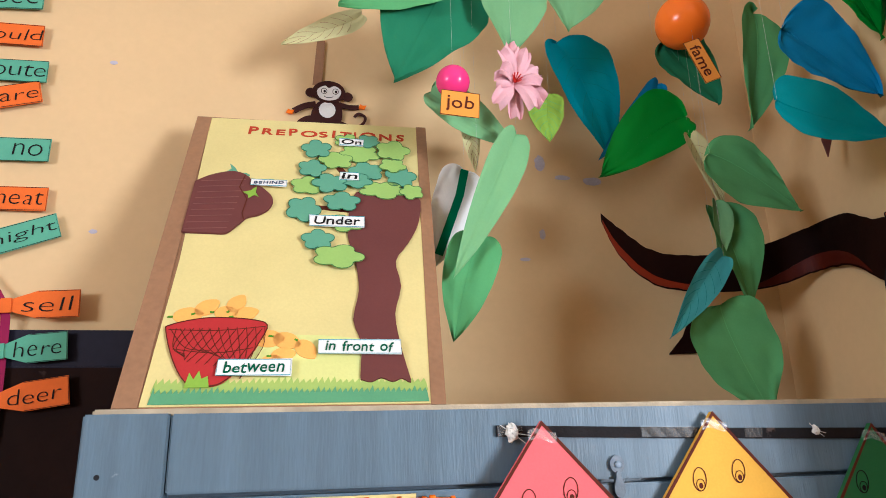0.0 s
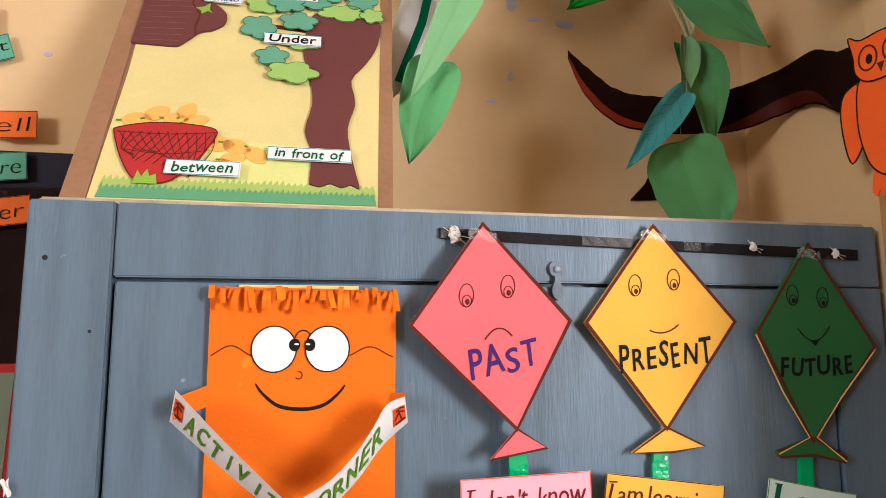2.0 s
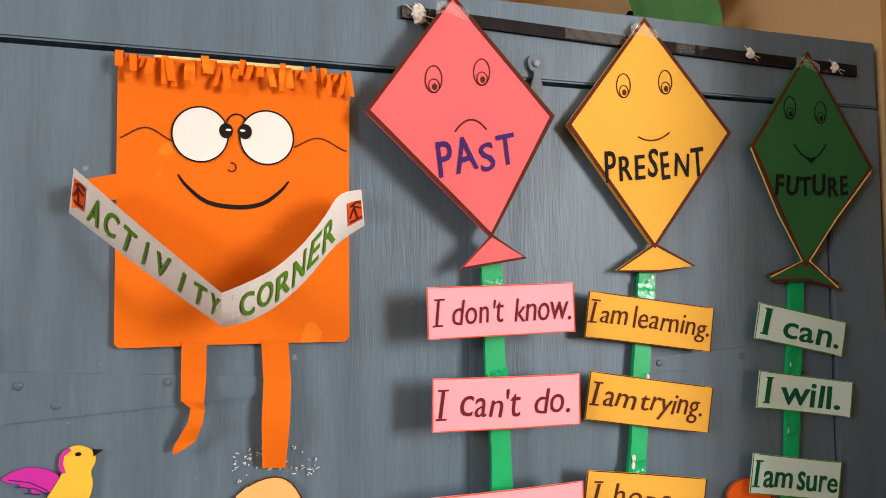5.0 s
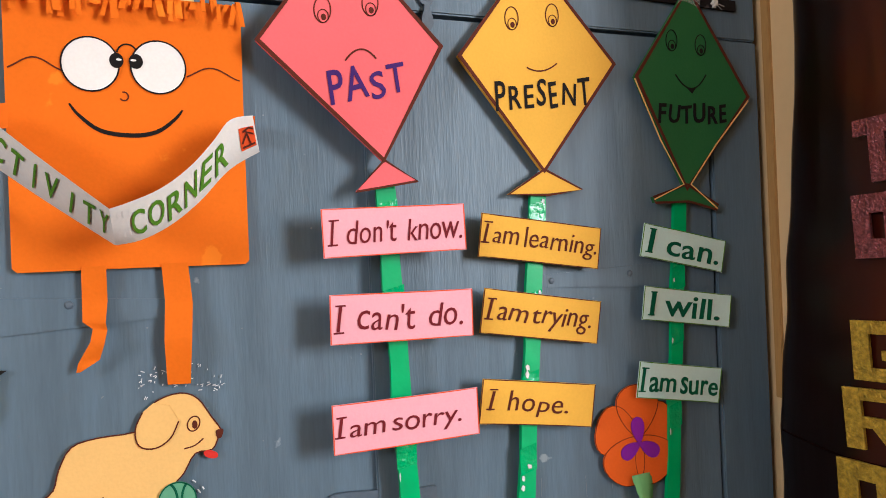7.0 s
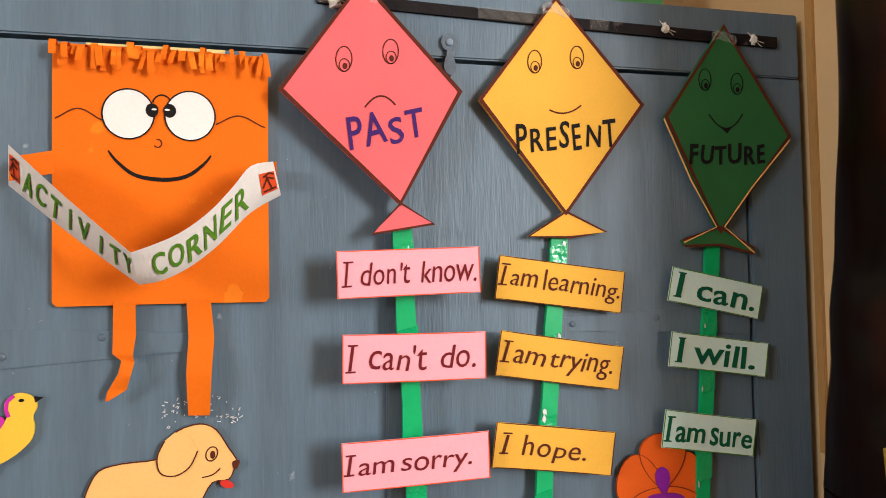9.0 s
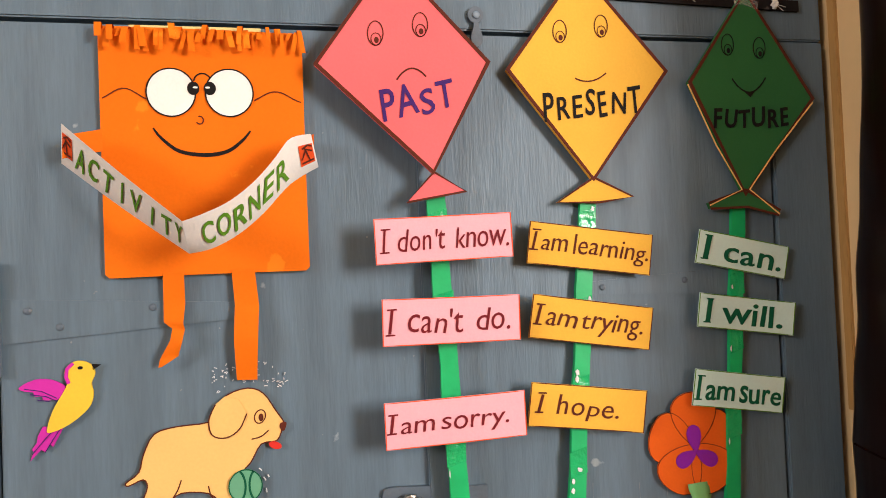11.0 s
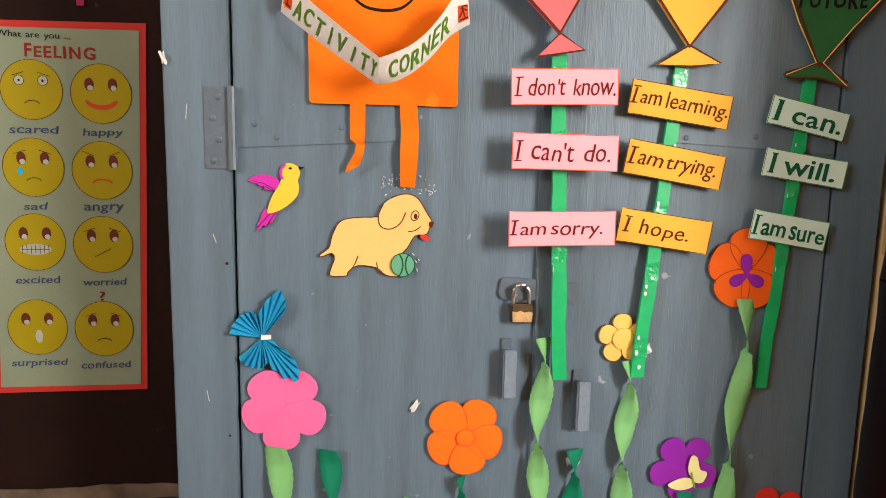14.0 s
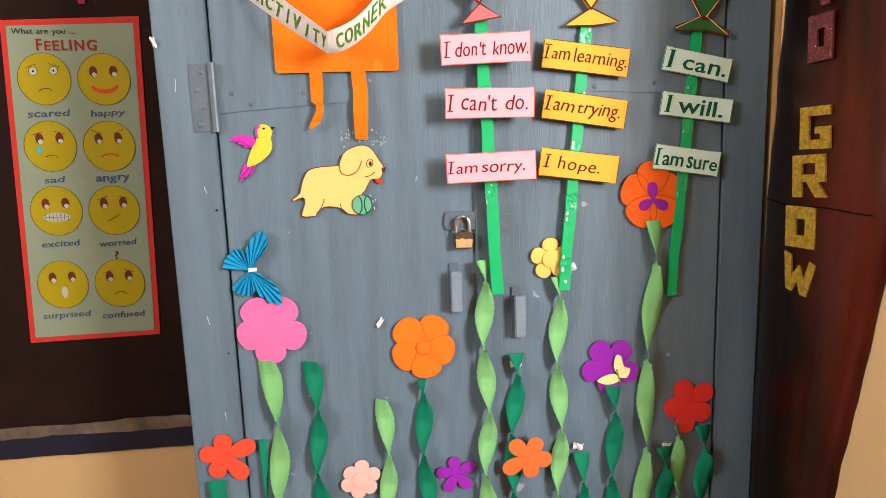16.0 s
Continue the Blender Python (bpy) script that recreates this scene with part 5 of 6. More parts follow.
part("arm", stroke(smooth([(-0.028, 0.048), (-0.05, 0.042), (-0.07, 0.03)], 4, False), 0.012, -0.0012, t=0.0014), MB, mk)
part("arm", stroke(smooth([(0.016, 0.05), (0.035, 0.045), (0.055, 0.046)], 4, False), 0.010, -0.0012, t=0.0014), MB, mk)
for u, v in ((-0.076, 0.028), (0.062, 0.047)):
    part("paw", slab([(u - 0.008, v - 0.003), (u - 0.004, v + 0.006), (u + 0.001, v + 0.003), (u + 0.008, v + 0.004), (u + 0.004, v - 0.005)], -0.0012, 0.0018), ORANGE, mk, "orange paw")
for pts in ([(-0.02, 0.016), (-0.045, 0.012), (-0.06, -0.002)], [(0.0, 0.01), (0.006, 0.0), (0.0, -0.006)]):
    part("leg", stroke(smooth(pts, 4, False), 0.017, -0.001, t=0.0014), MB, mk)
part("tail", stroke(smooth([(0.018, 0.012), (0.04, 0.004), (0.06, 0.008), (0.068, 0.024), (0.055, 0.032), (0.046, 0.024)], 5, False), 0.0055, -0.0012, t=0.0014), MB, mk)
part("foot", slab(oval(0.004, -0.006, 0.014, 0.005, 12), -0.002, 0.0012), ORANGE, mk)

# ---- word cards on a ribbon ----
RIBX = -0.345
rib = thing("ribbon", RIBX, BACK - 0.016, 1.54, "long magenta ribbon hanging down the wall", "ribbon")
part("band", grid_sheet(lambda a, b: ((b - 0.5) * 0.014 + 0.006 * math.sin(a * 9 + 0.4) - 0.15 * min(1, max(0, (0.66 - a) / 0.16)) ** 2, -0.002 - 0.002 * math.sin(11 * a), 0.96 * (1 - a)), 40, 2, 0.0006), RIBBON, rib)


def bow_card(z, xr, text, m, turn, h=0.046, wide=0.125):
    c = thing("bow_card", RIBX, BACK - 0.024, z, f"{'orange' if m is REDORANGE_C else 'sea green'} bow tie card with the letters {text}", "word card", "word cards on the ribbon", turn)
    for s in (1, -1):
        r = (xr - RIBX) if s > 0 else -(xr - RIBX)
        p = part("half", slab([(s * 0.006, -0.009), (s * 0.012, -0.012), (r * 0.42, -h / 2), (r, -h / 2), (r, h / 2), (r * 0.42, h / 2), (s * 0.012, 0.012), (s * 0.006, 0.009)], 0.0, 0.0015), m, c)
        part("edge_line", stroke([(r * 0.42, -h / 2 + 0.001), (r - s * 0.001, -h / 2 + 0.001), (r - s * 0.001, h / 2 - 0.001), (r * 0.42, h / 2 - 0.001)], 0.0009, -0.0016), BLACK, p)
    part("knot", slab(rect(0.016, 0.024), -0.001, 0.003), m, c)
    w = xr - RIBX
    lettering("lettering", text, w * 0.56, 0.0, w * 0.70, h * 0.54, -0.0017, BLACK, c, 0, -0.018, 0.1)


REDORANGE_C = paper("orange word card", (0.72, 0.14, 0.02))
bow_card(1.742, -0.233, "deer", REDORANGE_C, 9)
bow_card(1.820, -0.245, "here", CARD_GREEN, 6)
bow_card(1.894, -0.235, "sell", REDORANGE_C, 3)


def plain_card(xr, z, w, h, text, m, turn):
    c = thing("word_card", xr - w / 2, BACK - 0.01, z, f"{'orange' if m is REDORANGE_C else 'sea green'} word card with the letters {text}", "word card", "word cards on the wall", turn)
    part("card", slab(rect(w, h, 0, 0, 0.001), 0, 0.0014), m, c)
    part("edge_line", stroke(rect(w - 0.002, h - 0.002), 0.0009, -0.0015, True), BLACK, c)
    lettering("lettering", text, 0.012, 0.0, min(w * 0.76, 0.020 * len(text) + 0.008), h * 0.52, -0.0016, BLACK, c, 0, -0.018, 0.1)


plain_card(-0.286, 2.015, 0.135, 0.044, "night", CARD_GREEN, 20)
plain_card(-0.314, 2.083, 0.125, 0.043, "meat", REDORANGE_C, 1)
plain_card(-0.322, 2.174, 0.095, 0.044, "no", CARD_GREEN, 1)
plain_card(-0.350, 2.275, 0.120, 0.043, "hare", REDORANGE_C, 14)
plain_card(-0.345, 2.328, 0.120, 0.044, "oute", CARD_GREEN, 1)
plain_card(-0.362, 2.402, 0.110, 0.044, "ould", REDORANGE_C, 0)
plain_card(-0.372, 2.478, 0.110, 0.044, "see", CARD_GREEN, 3)

# ---- feelings poster ----
pos = thing("feelings_poster", -0.385, BACK - 0.013, 0.797, "pale green feelings poster with red border and eight faces", "poster")
PH, PW = 0.716, 0.284
sk = lambda u, v: (u + 0.026 * (v / PH - 0.5), v)
part("border", slab([sk(-PW / 2 - 0.004, 0.0), sk(PW / 2, 0.003), sk(PW / 2, PH), sk(-PW / 2 - 0.002, PH - 0.004)], 0, 0.0015), POSTER_RED, pos, "red paper border")
part("sheet", slab([sk(-PW / 2 + 0.008, 0.012), sk(PW / 2 - 0.012, 0.014), sk(PW / 2 - 0.012, PH - 0.014), sk(-PW / 2 + 0.01, PH - 0.016)], -0.0016, 0.0008), POSTER_PAPER, pos)
lettering("caption", "What are you ...", -0.045, PH - 0.03, 0.13, 0.016, -0.0026, BLACK, pos, -1, 0.0)
lettering("title", "FEELING", 0.0, PH - 0.057, 0.125, 0.025, -0.0026, DARK_RED_INK, pos, -1, 0.02, 0.0, 1.15)
faces = (("scared", "happy"), ("sad", "angry"), ("excited", "worried"), ("surprised", "confused"))
for r, pair in enumerate(faces):
    v0 = PH - (0.128, 0.272, 0.415, 0.583)[r]
    for c, word in enumerate(pair):
        v = v0 - 0.004 * c
        u = sk(-0.063 + 0.124 * c, v)[0]
        R = 0.055
        f = part("face", slab(oval(u, v, R, R * 1.0, 36), -0.0024, 0.0006), EMOJI, pos, f"crayon yellow {word} face")
        part("face_line", stroke(oval(u, v, R, R, 36), 0.0009, -0.0031, True), BROWN_INK, f)
        for s in (-1, 1):
            e = part("eye", slab(oval(u + s * 0.021, v + 0.017, 0.0085, 0.012 if word != "scared" else 0.0085, 16), -0.0031, 0.0004), DULL_WHITE if word == "scared" else BROWN_INK, f)
            if word == "scared":
                part("pupil", slab(oval(u + s * 0.021, v + 0.017, 0.002, 0.0025, 8), -0.0036, 0.0003), BLACK, e)
                part("eye_ring", stroke(oval(u + s * 0.021, v + 0.017, 0.0088, 0.0088, 16), 0.0008, -0.0036, True), BLACK, e)
            else:
                part("glint", slab(oval(u + s * 0.021 + 0.002, v + 0.0105, 0.0052, 0.005, 10), -0.0036, 0.0003), DULL_WHITE, e)
        brow = {"angry": 10, "worried": -8, "sad": -8, "confused": -8, "scared": -8}.get(word, 0)
        if brow:
            for s in (-1, 1):
                part("brow", stroke([(u + s * 0.012, v + 0.03 - brow * 0.0003), (u + s * 0.034, v + 0.03 + brow * 0.0006)], 0.001, -0.0032), BLACK, f)
        if word == "happy":
            part("mouth", slab(oval(u, v - 0.01, 0.03, 0.02, 14, 0, 185, 355) + oval(u, v - 0.012, 0.022, 0.009, 10, 0, 350, 190), -0.0031, 0.0004), RED_INK, f)
        elif word == "excited":
            m = part("mouth", slab(oval(u, v - 0.014, 0.029, 0.0105, 20), -0.0031, 0.0004), DULL_WHITE, f, "bared white teeth")
            part("teeth_lines", strokes([[(u - 0.024 + 0.008 * k, v - 0.022), (u - 0.024 + 0.008 * k, v - 0.006)] for k in range(7)] + [[(u - 0.026, v - 0.014), (u + 0.026, v - 0.014)]], 0.0008, -0.0036), BLACK, m)
        elif word == "surprised":
            part("mouth", slab(oval(u + 0.002, v - 0.018, 0.007, 0.013, 16), -0.0031, 0.0004), DULL_WHITE, f)
        elif word == "worried":
            part("mouth", stroke([(u - 0.016, v - 0.024), (u + 0.014, v - 0.008)], 0.001, -0.0032), BLACK, f)
        else:
            wide, ink = (0.019, 0.003) if word == "angry" else (0.014, 0.0013)
            part("mouth", stroke(oval(u, v - 0.028, wide, wide * 0.6, 12, 0, 20, 160), ink, -0.0032), RED_INK if word == "angry" else BLACK, f)
        if word == "sad":
            part("tear", slab(smooth([(u - 0.024, v + 0.002), (u - 0.019, v - 0.01), (u - 0.024, v - 0.014), (u - 0.029, v - 0.01)], 4), -0.0032, 0.0004), SKY_BLUE, f)
        if word == "confused":
            lettering("question_mark", "?", u, v + 0.066, 0.010, 0.018, -0.0026, BROWN_INK, f)
        lettering("caption", word, u, v - 0.0735, 0.0155 * len(word) * (0.75 if len(word) > 6 else 0.95), 0.018 if any(ch in word for ch in "pgy") else 0.0145, -0.0026, BLUE_INK, pos, 1, 0.006, 0.1)

# ---- paper tree in the corner ----


def trunk_y(z, a):
    l = -0.055 + 0.050 * min(1, max(0, (1.6 - z) / 0.5)) ** 1.3
    r = -0.325 if z > 1.1 else -0.325 + 0.10 * min(1, (1.1 - z) / 0.5)
    return l + (r - l) * a


def trunk_x(z, a):
    return 0.972 - 0.012 * math.sin(math.pi * a) + (0.026 if a < 0.5 else 0.022) * abs(2 * a - 1) ** 8


tree = thing("paper_tree_trunk", 0.96, -0.2, 0.0, "glossy dark brown painted paper trunk against the wall", "paper tree")


def trunk_fn(a, b):
    z = 0.02 + 2.6 * b
    n = noise.noise(Vector((a * 3, z * 2.5, 1.0))) * 0.006 + noise.noise(Vector((a * 11, z * 4, 3.0))) * 0.002
    edge = 0.004 * noise.noise(Vector((z * 14, 5.0, 0.0)))
    return trunk_x(z, a) + n - 0.96, trunk_y(z, a) + edge + 0.2, z


bm = bmesh.new()
NU, NV = 26, 130
vs = [[bm.verts.new(trunk_fn(i / NU, j / NV)) for i in range(NU + 1)] for j in range(NV + 1)]
for j in range(NV):
    for i in range(NU):
        bm.faces.new((vs[j][i + 1], vs[j][i], vs[j + 1][i], vs[j + 1][i + 1])).smooth = True
ext = bmesh.ops.extrude_face_region(bm, geom=bm.faces[:])
bmesh.ops.translate(bm, verts=[v for v in ext["geom"] if isinstance(v, bmesh.types.BMVert)], vec=(0.003, 0, 0))
bmesh.ops.recalc_face_normals(bm, faces=bm.faces[:])
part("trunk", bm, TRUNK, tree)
part("paper_joint", tube([(trunk_fn(k / 12, 0.415)[0] - 0.001, trunk_fn(k / 12, 0.415)[1], 1.098 + 0.002 * math.sin(k)) for k in range(1, 12)], 0.0012, 5), BRANCH, tree, "dark joint between two sheets")


def glitter(ch, y, z, w, h, m, turn, label):
    x = trunk_x(z, 0.45) - 0.004
    g = new("glitter_letter")
    g.matrix_basis = pose(x, y, z, 0, 0, -84) @ pose(0, 0, 0, 0, -turn, 0)
    tagged(g, label, "letter", "glitter letters on the trunk")
    bm = bmesh.new()
    for piece in BLOCK[ch]:
        slab([((u - 0.5) * w + random.uniform(-0.0008, 0.0008), (v - 0.5) * h) for u, v in piece], 0.0, 0.004, bm)
    part("letter", bm, m, g)


# foam letters cut with straight scissors
BLOCK = {
    "G": [[(0, 0), (1, 0), (1, 0.52), (0.52, 0.52), (0.52, 0.36), (0.68, 0.36), (0.68, 0.22), (0.3, 0.22), (0.3, 0.78), (1, 0.78), (1, 1), (0, 1)]],
    "R": [[(0, 0), (0.28, 0), (0.28, 1), (0, 1)], [(0.28, 0.8), (1, 0.8), (1, 1), (0.28, 1)], [(0.72, 0.54), (1, 0.54), (1, 0.8), (0.72, 0.8)], [(0.28, 0.36), (1, 0.36), (1, 0.54), (0.28, 0.54)], [(0.45, 0.36), (0.72, 0), (1.04, 0), (0.78, 0.36)]],
    "O": [[(0, 0), (1, 0), (0.66, 0.3), (0.36, 0.3)], [(1, 0), (1, 1), (0.66, 0.7), (0.66, 0.3)], [(1, 1), (0, 1), (0.36, 0.7), (0.66, 0.7)], [(0, 1), (0, 0), (0.36, 0.3), (0.36, 0.7)]],
    "W": [[(0, 1), (0.22, 0.96), (0.32, 0.42), (0.5, 0.75), (0.68, 0.42), (0.8, 0.94), (1, 0.88), (0.82, 0), (0.62, 0), (0.5, 0.32), (0.38, 0), (0.18, 0.02)]],
    "T": [[(0, 1), (1, 1), (1, 0.74), (0.66, 0.74), (0.66, 0), (0.34, 0), (0.34, 0.74), (0, 0.74)]],
}
for ch, y, z, w, h, m, t in (("G", -0.187, 1.224, 0.062, 0.066, GOLD, 2), ("R", -0.178, 1.148, 0.07, 0.068, GOLD, 4), ("O", -0.164, 1.064, 0.066, 0.068, GOLD, 2), ("W", -0.165, 0.985, 0.074, 0.064, GOLD, -6),
                            ("O", -0.188, 1.36, 0.05, 0.07, ROSE_GLITTER, 2), ("T", -0.192, 1.442, 0.05, 0.07, ROSE_GLITTER, 2)):
    glitter(ch, y, z, w, h, m, t, f"{'gold' if m is GOLD else 'rose'} glitter foam letter {ch} on the trunk")

branch = thing("paper_branch", 0.85, 0.26, 1.95, "dark brown painted card branch reaching from the trunk", "paper branch")
LIMB = [(0.646, 0.26, 2.053, 2.037), (0.678, 0.26, 2.026, 1.970), (0.745, 0.258, 1.983, 1.919), (0.86, 0.255, 1.980, 1.911), (0.965, 0.25, 2.004, 1.922), (1.026, 0.205, 2.026, 1.942), (1.006, 0.11, 2.015, 1.925), (0.986, 0.03, 1.978, 1.878), (0.972, -0.07, 1.96, 1.84)]


def limb(a, b, out=0.0):
    t = a * (len(LIMB) - 1)
    i = min(int(t), len(LIMB) - 2)
    q = [Vector(LIMB[min(max(i + k, 0), len(LIMB) - 1)]) for k in (-1, 0, 1, 2)]
    f = t - i
    p = 0.5 * (2 * q[1] + (q[2] - q[0]) * f + (2 * q[0] - 5 * q[1] + 4 * q[2] - q[3]) * f * f + (3 * q[1] - q[0] - 3 * q[2] + q[3]) * f ** 3)
    rag = 0.003 * noise.noise(Vector((a * 40, b * 3, 2.0))) * abs(2 * b - 1)
    return p[0] - 0.85 - out, p[1] - 0.26 - out, p[3] + (p[2] - p[3]) * b + rag - 1.95


part("limb", grid_sheet(limb, 64, 4, 0.002), BRANCH, branch)
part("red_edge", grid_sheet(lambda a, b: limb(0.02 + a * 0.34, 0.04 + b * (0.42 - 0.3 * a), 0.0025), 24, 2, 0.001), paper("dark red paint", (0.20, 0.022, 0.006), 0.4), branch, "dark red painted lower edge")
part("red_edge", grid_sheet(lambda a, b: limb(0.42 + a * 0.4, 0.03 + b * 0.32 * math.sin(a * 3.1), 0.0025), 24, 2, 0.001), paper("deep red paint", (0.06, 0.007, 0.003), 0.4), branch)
twig = thing("paper_twig", 0.85, BACK - 0.004, 1.816, "dark triangular scrap of painted branch card", "paper branch")
part("scrap", slab([(-0.034, 0.0), (0.032, 0.003), (0.06, 0.08), (0.02, 0.075), (0.0, 0.035)], 0, 0.003), BRANCH, twig)
bark = thing("paper_bark_scrap", 0.95, 0.06, 2.09, "curled scrap of brown painted paper", "paper branch")
part("scrap", slab([(0.0, 0.0), (0.012, 0.03), (0.028, 0.06), (0.004, 0.058), (-0.006, 0.03)], 0, 0.002), CHART_BROWN, bark)

owl = new("paper_owl")
owl.matrix_basis = pose(0.956, -0.068, 1.752, 0, 0, -84)
tagged(owl, "orange red card owl with black outlines", "wall decoration")
for s in (-1, 1):
    w = smooth([(s * 0.03, 0.145), (s * 0.058, 0.142), (s * 0.068, 0.12), (s * 0.066, 0.08), (s * 0.056, 0.05), (s * 0.036, 0.072), (s * 0.03, 0.1)], 4)
    p = part("wing", slab(w, 0, 0.0016), OWL, owl)
    part("wing_line", stroke(w, 0.0022, -0.0018, True), BLACK, p)
    p = part("foot", slab(smooth([(s * 0.012, 0.04), (s * 0.024, 0.036), (s * 0.03, 0.012), (s * 0.024, 0.003), (s * 0.019, 0.01), (s * 0.014, 0.0), (s * 0.009, 0.009), (s * 0.006, 0.014)], 3), 0, 0.0016), OWL, owl)
bdy = smooth([(-0.03, 0.155), (0.03, 0.155), (0.042, 0.1), (0.032, 0.05), (0.012, 0.028), (-0.012, 0.028), (-0.032, 0.05), (-0.042, 0.1)], 4)
p = part("body", slab(bdy, -0.001, 0.0016), OWL, owl)
part("body_line", stroke(bdy, 0.002, -0.0028, True), BLACK, p)
hd = smooth([(-0.045, 0.215), (-0.028, 0.205), (0.0, 0.206), (0.028, 0.205), (0.045, 0.215), (0.04, 0.185), (0.038, 0.16), (0.02, 0.144), (-0.02, 0.144), (-0.038, 0.16), (-0.04, 0.185)], 4)
h = part("head", slab(hd, -0.002, 0.0016), OWL, owl)
part("head_line", stroke(hd, 0.002, -0.0038, True), BLACK, h)
for s in (-1, 1):
    e = part("eye", stroke(oval(s * 0.018, 0.176, 0.0135, 0.017, 20), 0.0026, -0.0038, True), BROWN_INK, owl)
    part("pupil", slab(oval(s * 0.016, 0.174, 0.005, 0.007, 12), -0.0037, 0.0005), BLACK, e)
for ob in owl.children_recursive:
    for p in ob.data.vertices:
        if p.co.z < 0.15:
            p.co.z = 0.15 - (0.15 - p.co.z) * 1.12
part("beak", slab([(-0.005, 0.163), (0.005, 0.163), (0.0, 0.15)], -0.0037, 0.001), BROWN_INK, owl)

# ---- hanging paper leaves ----
GREENS = {"dark": GREEN_D, "mid": GREEN_M, "light": GREEN_L, "bright": GREEN_B, "lime": LIME, "cream": CREAM, "white": WHITE, "teal": TEAL, "blue": BLUE, "pale": TEAL_PALE, "deep": TEAL_DEEP}
SAY = {"dark": "dark green", "mid": "mid green", "light": "light green", "bright": "bright green", "lime": "yellow green", "cream": "cream", "white": "white", "teal": "teal", "blue": "blue", "pale": "pale teal", "deep": "deep teal"}
VEINED = {"teal": TEAL_DEEP, "pale": TEAL_DEEP, "cream": KRAFT, "lime": GREEN_M}


def hanging_leaf(kind, y, bx, bz, tx, tz, width, twist=0.0, curl=0.25):
    lf = thing("paper_leaf", bx, y, bz, f"hanging {SAY[kind]} paper leaf with a creased midrib", "paper leaf", "hanging paper leaves")
    axis = Vector((tx - bx, 0, tz - bz))
    side = Vector((-axis.z, 0, axis.x)).normalized()
    seed = bx * 37 + bz * 11

    lop = 0.16 * math.sin(seed * 3.1)
    sway = 0.05 * math.sin(seed * 1.7) * axis.length

    def surf(a, b):
        s = a ** 1.5
        prof = max(0, 1 - (1 - s / 0.26) ** 2) ** 0.5 if s < 0.26 else max(0, math.cos(math.pi / 2 * (s - 0.26) / 0.74)) ** 0.92
        q = (b - 0.5) * 2
        half = 0.5 * width * (1 + lop * (1 if q > 0 else -1))
        rag = 1 + 0.03 * math.sin(11 * a + seed) + 0.025 * noise.noise(Vector((a * 9, seed, q)))
        lobe = 0.13 * prof * abs(q) ** 0.8 * (1 - s) ** 4
        p = axis * (s - lobe) + side * (q * half * prof * rag + sway * math.sin(math.pi * a))
        crumple = (0.10 * noise.noise(Vector((a * 3.2, q * 1.6, seed))) + 0.04 * noise.noise(Vector((a * 9, q * 5, seed)))) * width
        fold = -0.5 * curl * width * abs(q) * prof + curl * width * 0.25 + twist * q * width * 0.5 + crumple * abs(q) ** 0.7
        return p.x, -0.18 * axis.length * math.sin(a * 2.4) * curl + fold, p.z

    part("blade", grid_sheet(surf, 26, 16, 0.0005), GREENS[kind], lf)
    rib_pts = [Vector(surf(k / 12, 0.5)) + Vector((0, -0.0004, 0)) for k in range(13)]
    part("midrib", tube(rib_pts, [0.0007 * (1 - k / 14) for k in range(13)], 5), GREENS[kind], lf)
    if kind in VEINED:
        bm = bmesh.new()
        for k in range(1, 7):
            for q in (-1, 1):
                a0 = 0.16 + 0.11 * k + 0.02 * q
                vein = []
                for i in range(6):
                    f = i / 5
                    c = Vector(surf(min(0.97, a0 + 0.13 * f + 0.03 * f * f), 0.5 + q * 0.41 * f))
                    vein.append((c.x, c.y - 0.0006, c.z))
                for p0, p1 in zip(vein, vein[1:]):
                    d = (Vector(p1) - Vector(p0)).cross(Vector((0, 1, 0))).normalized() * 0.00034
                    bm.faces.new([bm.verts.new(Vector(z) + o) for z, o in ((p0, d), (p1, d), (p1, -d), (p0, -d))])
        part("veining", bm, VEINED[kind], lf, "drawn side veins")
    part("thread", tube([(0, 0, 0), (0.0, 0.0, 3.0 - bz)], 0.00016, 4), NYLON, lf, "thin nylon thread")
    return lf


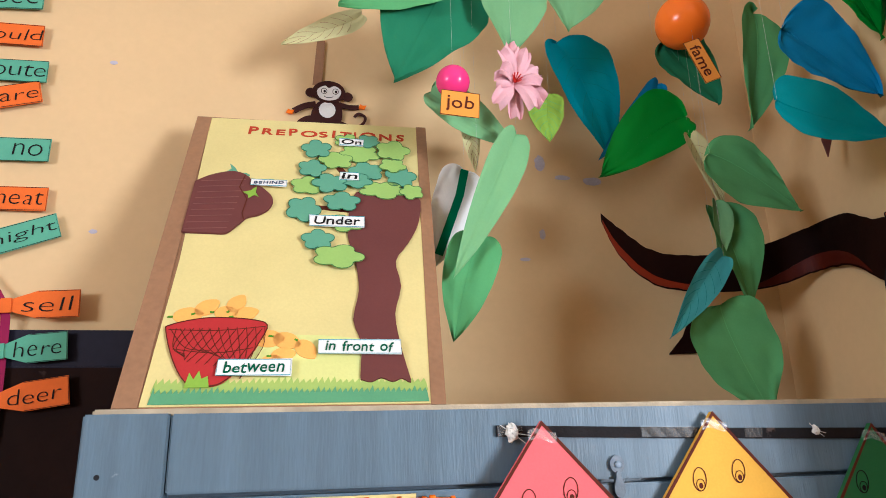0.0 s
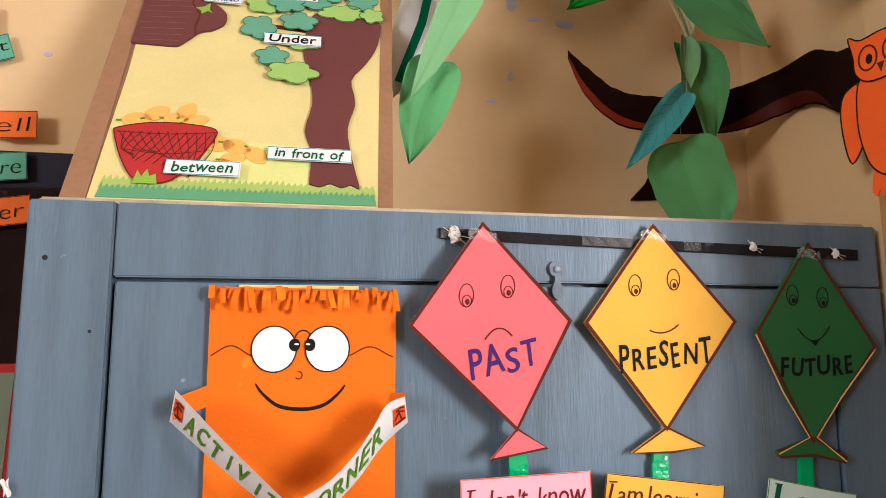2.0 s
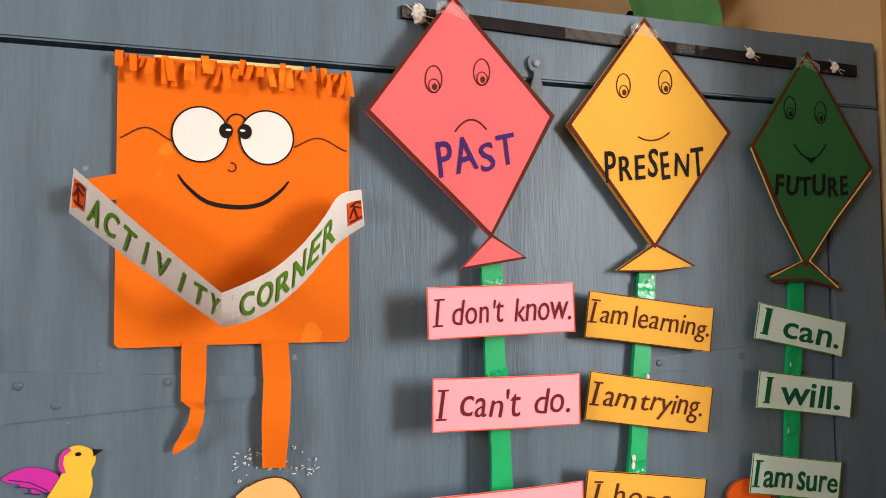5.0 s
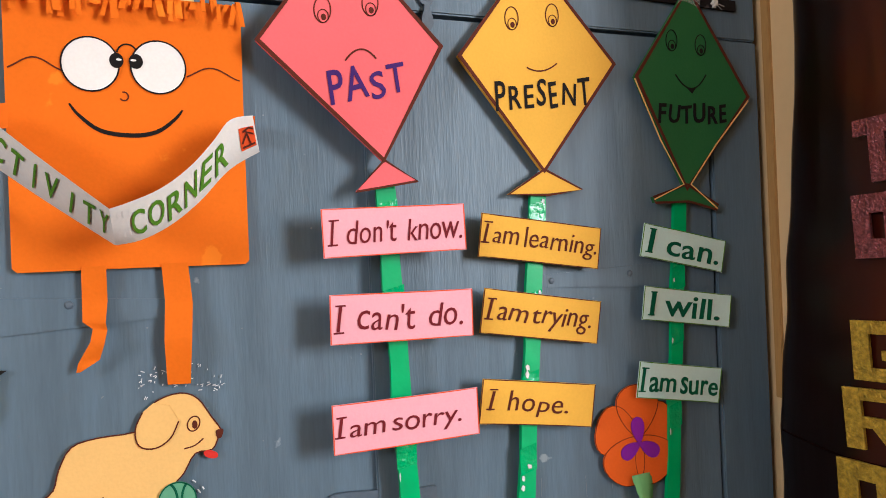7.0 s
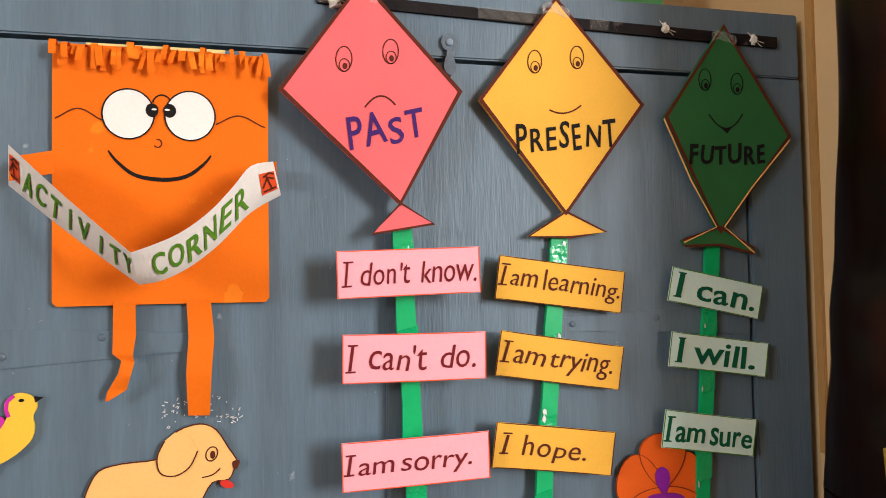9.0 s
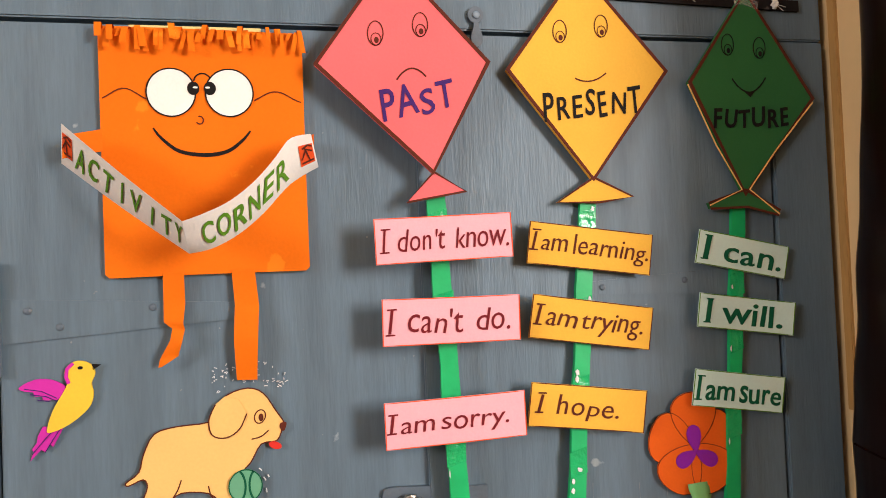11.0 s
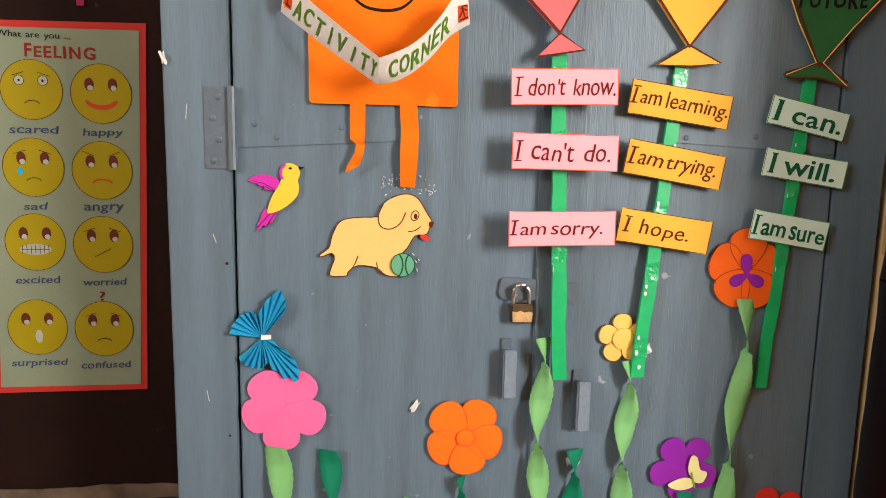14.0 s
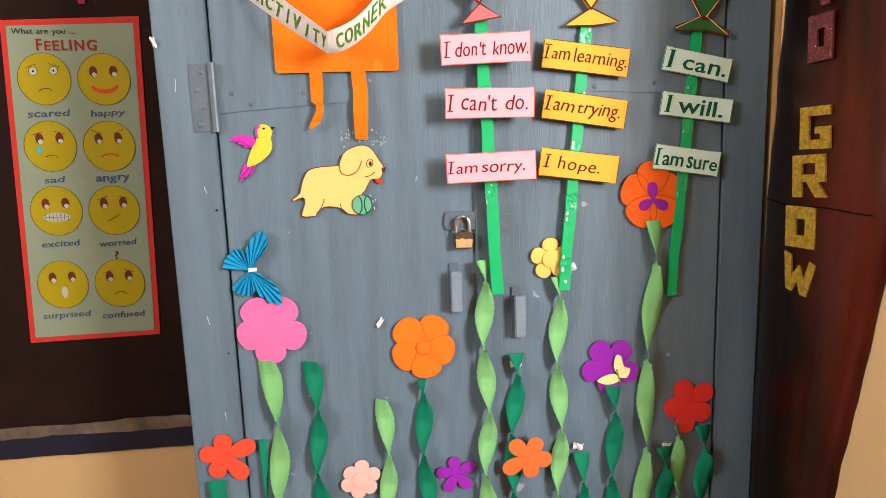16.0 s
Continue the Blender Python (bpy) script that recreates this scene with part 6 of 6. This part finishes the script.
for kind, y, bx, bz, tx, tz, width, twist, curl in (
        ("dark", 0.17, 0.367, 2.450, 0.265, 2.239, 0.185, 0.1, 0.12), ("mid", 0.15, 0.345, 2.416, 0.171, 2.360, 0.079, 0.1, 0.2), ("cream", 0.25, 0.214, 2.416, 0.075, 2.339, 0.047, 0.0, 0.2),
        ("light", 0.15, 0.471, 2.470, 0.456, 2.287, 0.126, 0.1, 0.15), ("light", 0.17, 0.581, 2.518, 0.580, 2.366, 0.132, -0.1, 0.15), ("light", 0.18, 0.328, 2.230, 0.470, 2.131, 0.074, 0.0, 0.2),
        ("light", 0.15, 0.462, 2.146, 0.350, 1.900, 0.062, 0.15, 0.25), ("mid", 0.17, 0.400, 1.973, 0.353, 1.809, 0.085, -0.1, 0.3), ("white", 0.235, 0.392, 2.112, 0.335, 1.938, 0.088, 0.1, 0.12),
        ("cream", 0.19, 0.388, 2.182, 0.401, 2.091, 0.030, 0.0, 0.2), ("teal", 0.30, 0.604, 2.427, 0.699, 2.172, 0.127, 0.0, 0.15), ("lime", 0.16, 0.526, 2.228, 0.522, 2.138, 0.066, 0.0, 0.15),
        ("blue", 0.30, 0.814, 2.351, 0.668, 2.173, 0.050, 0.0, 0.2), ("bright", 0.20, 0.802, 2.226, 0.623, 2.099, 0.112, 0.1, 0.12), ("dark", 0.20, 0.782, 2.378, 0.874, 2.254, 0.115, 0.0, 0.15),
        ("mid", 0.10, 0.898, 2.385, 0.848, 2.150, 0.098, 0.2, 0.25), ("blue", -0.04, 0.827, 2.251, 0.972, 2.146, 0.130, 0.0, 0.15), ("deep", -0.08, 0.759, 2.104, 0.938, 2.060, 0.095, 0.1, 0.12), ("bright", -0.05, 0.945, 2.345, 0.985, 2.238, 0.085, 0.1, 0.15),
        ("mid", 0.12, 0.783, 2.116, 0.938, 2.020, 0.118, 0.1, 0.15), ("cream", 0.20, 0.802, 2.190, 0.852, 2.040, 0.046, 0.1, 0.4), ("mid", 0.20, 0.830, 2.052, 0.876, 1.862, 0.100, 0.15, 0.35), ("light", 0.185, 0.826, 2.058, 0.812, 1.935, 0.040, 0.1, 0.3),
        ("pale", 0.16, 0.809, 1.951, 0.693, 1.812, 0.051, 0.1, 0.3), ("mid", 0.19, 0.812, 1.874, 0.878, 1.690, 0.152, 0.0, 0.10)):
    hanging_leaf(kind, y, bx, bz, tx, tz, width, twist, curl)
part("stripe", stroke([(-0.002, -0.004), (-0.012, -0.05), (-0.03, -0.1), (-0.05, -0.155)], 0.014, -0.0125, t=0.0006), paper("green ribbon", (0.0, 0.12, 0.05)), bpy.data.objects["paper_leaf.008"], "dark green ribbon stripe")


def hanging_ball(x, y, z, r, m, label):
    b = thing("plastic_ball", x, y, z - r, label, "ball", "hanging balls")
    bm = bmesh.new()
    bmesh.ops.create_uvsphere(bm, u_segments=28, v_segments=18, radius=r, matrix=Matrix.Translation((0, 0, r)))
    for f in bm.faces:
        f.smooth = True
    part("shell", bm, m, b)
    part("thread", tube([(0, 0, 2 * r - 0.001), (0, 0, 3.0 - z + r)], 0.00018, 4), NYLON, b, "thin nylon thread")


hanging_ball(0.358, 0.145, 2.228, 0.0275, BALL_PINK, "glossy pink plastic ball on a thread")
hanging_ball(0.787, 0.15, 2.386, 0.048, BALL_ORANGE, "glossy orange plastic ball on a thread")


def tag(x, y, z, w, h, text, turn, label):
    t = thing("word_tag", x, y, z, label, "word card", "hanging word tags", turn)
    part("card", slab(rect(w, h, 0, 0, 0.001), 0, 0.001), paper("orange tag card", (0.82, 0.32, 0.05)), t)
    part("edge_line", stroke(rect(w - 0.001, h - 0.001), 0.001, -0.0011, True), BROWN_INK, t)
    lettering("lettering", text, 0, 0, w * 0.72, h * 0.66, -0.0012, BROWN_INK, t, 0, 0.0)


tag(0.362, 0.115, 2.172, 0.062, 0.043, "job", -4, "orange card tag reading job under the pink ball")
tag(0.780, 0.10, 2.276, 0.080, 0.034, "fame", -66, "orange card tag reading fame under the orange ball")

blossom = thing("silk_flower", 0.456, 0.13, 2.224, "pale pink silk flower with a red heart", "artificial flower")
random.seed(8)
for k in range(11):
    ang = k * math.tau / 11 + random.uniform(-0.15, 0.15)
    l = random.uniform(0.05, 0.075) * (1.0 if abs(math.sin(ang)) > 0.4 else 0.72)
    wd = random.uniform(0.026, 0.034)
    dpt = random.uniform(0.005, 0.03)
    part("petal", grid_sheet(lambda a, b, ang=ang, l=l, wd=wd, dpt=dpt, k=k: (
        a * l * math.cos(ang) * 0.78 - (b - 0.5) * wd * (a + 0.05) ** 0.5 * (1.25 - 0.5 * a ** 4) * math.sin(ang),
        -dpt * math.sin(a * 2.2) - 0.006 * math.cos(b * 9 + k) * a, a * l * math.sin(ang) + (b - 0.5) * wd * (a + 0.05) ** 0.5 * (1.25 - 0.5 * a ** 4) * math.cos(ang)), 8, 6, 0.0005), SILK_PINK, blossom)
for k in range(9):
    ang = k * 0.7
    part("stamen", tube([(0, -0.004, 0), (0.008 * math.cos(ang), -0.022, 0.008 * math.sin(ang))], 0.001, 5), RED, blossom, "red stamen")
part("thread", tube([(0, 0, 0), (0, 0, 3.0 - 2.224)], 0.00018, 4), NYLON, blossom)

# patches of bare plaster where paint peeled off
for k, (x, z, w, h) in enumerate(((0.584, 2.203, 0.022, 0.034), (0.63, 2.174, 0.034, 0.010), (0.694, 2.169, 0.04, 0.018), (0.58, 2.052, 0.012, 0.022), (0.542, 2.0, 0.022, 0.007), (-0.24, 2.364, 0.014, 0.008), (-0.238, 2.031, 0.014, 0.008))):
    pts = [(w / 2 * (1 + 0.35 * noise.noise(Vector((k, i * 0.9, 0)))) * math.cos(i / 14 * math.tau), h / 2 * (1 + 0.35 * noise.noise(Vector((k, i * 0.9, 4)))) * math.sin(i / 14 * math.tau)) for i in range(14)]
    p = thing("peeled_patch", x, BACK, z, "bluish patch of old paint on the cream wall", "wall patch", "peeled patches")
    part("patch", slab(pts, -0.0002, 0.0006), mat("old lilac wall paint", (0.48, 0.45, 0.54), 0.8, 30.0, 0.85) if k == 0 else bpy.data.materials["old lilac wall paint"], p)
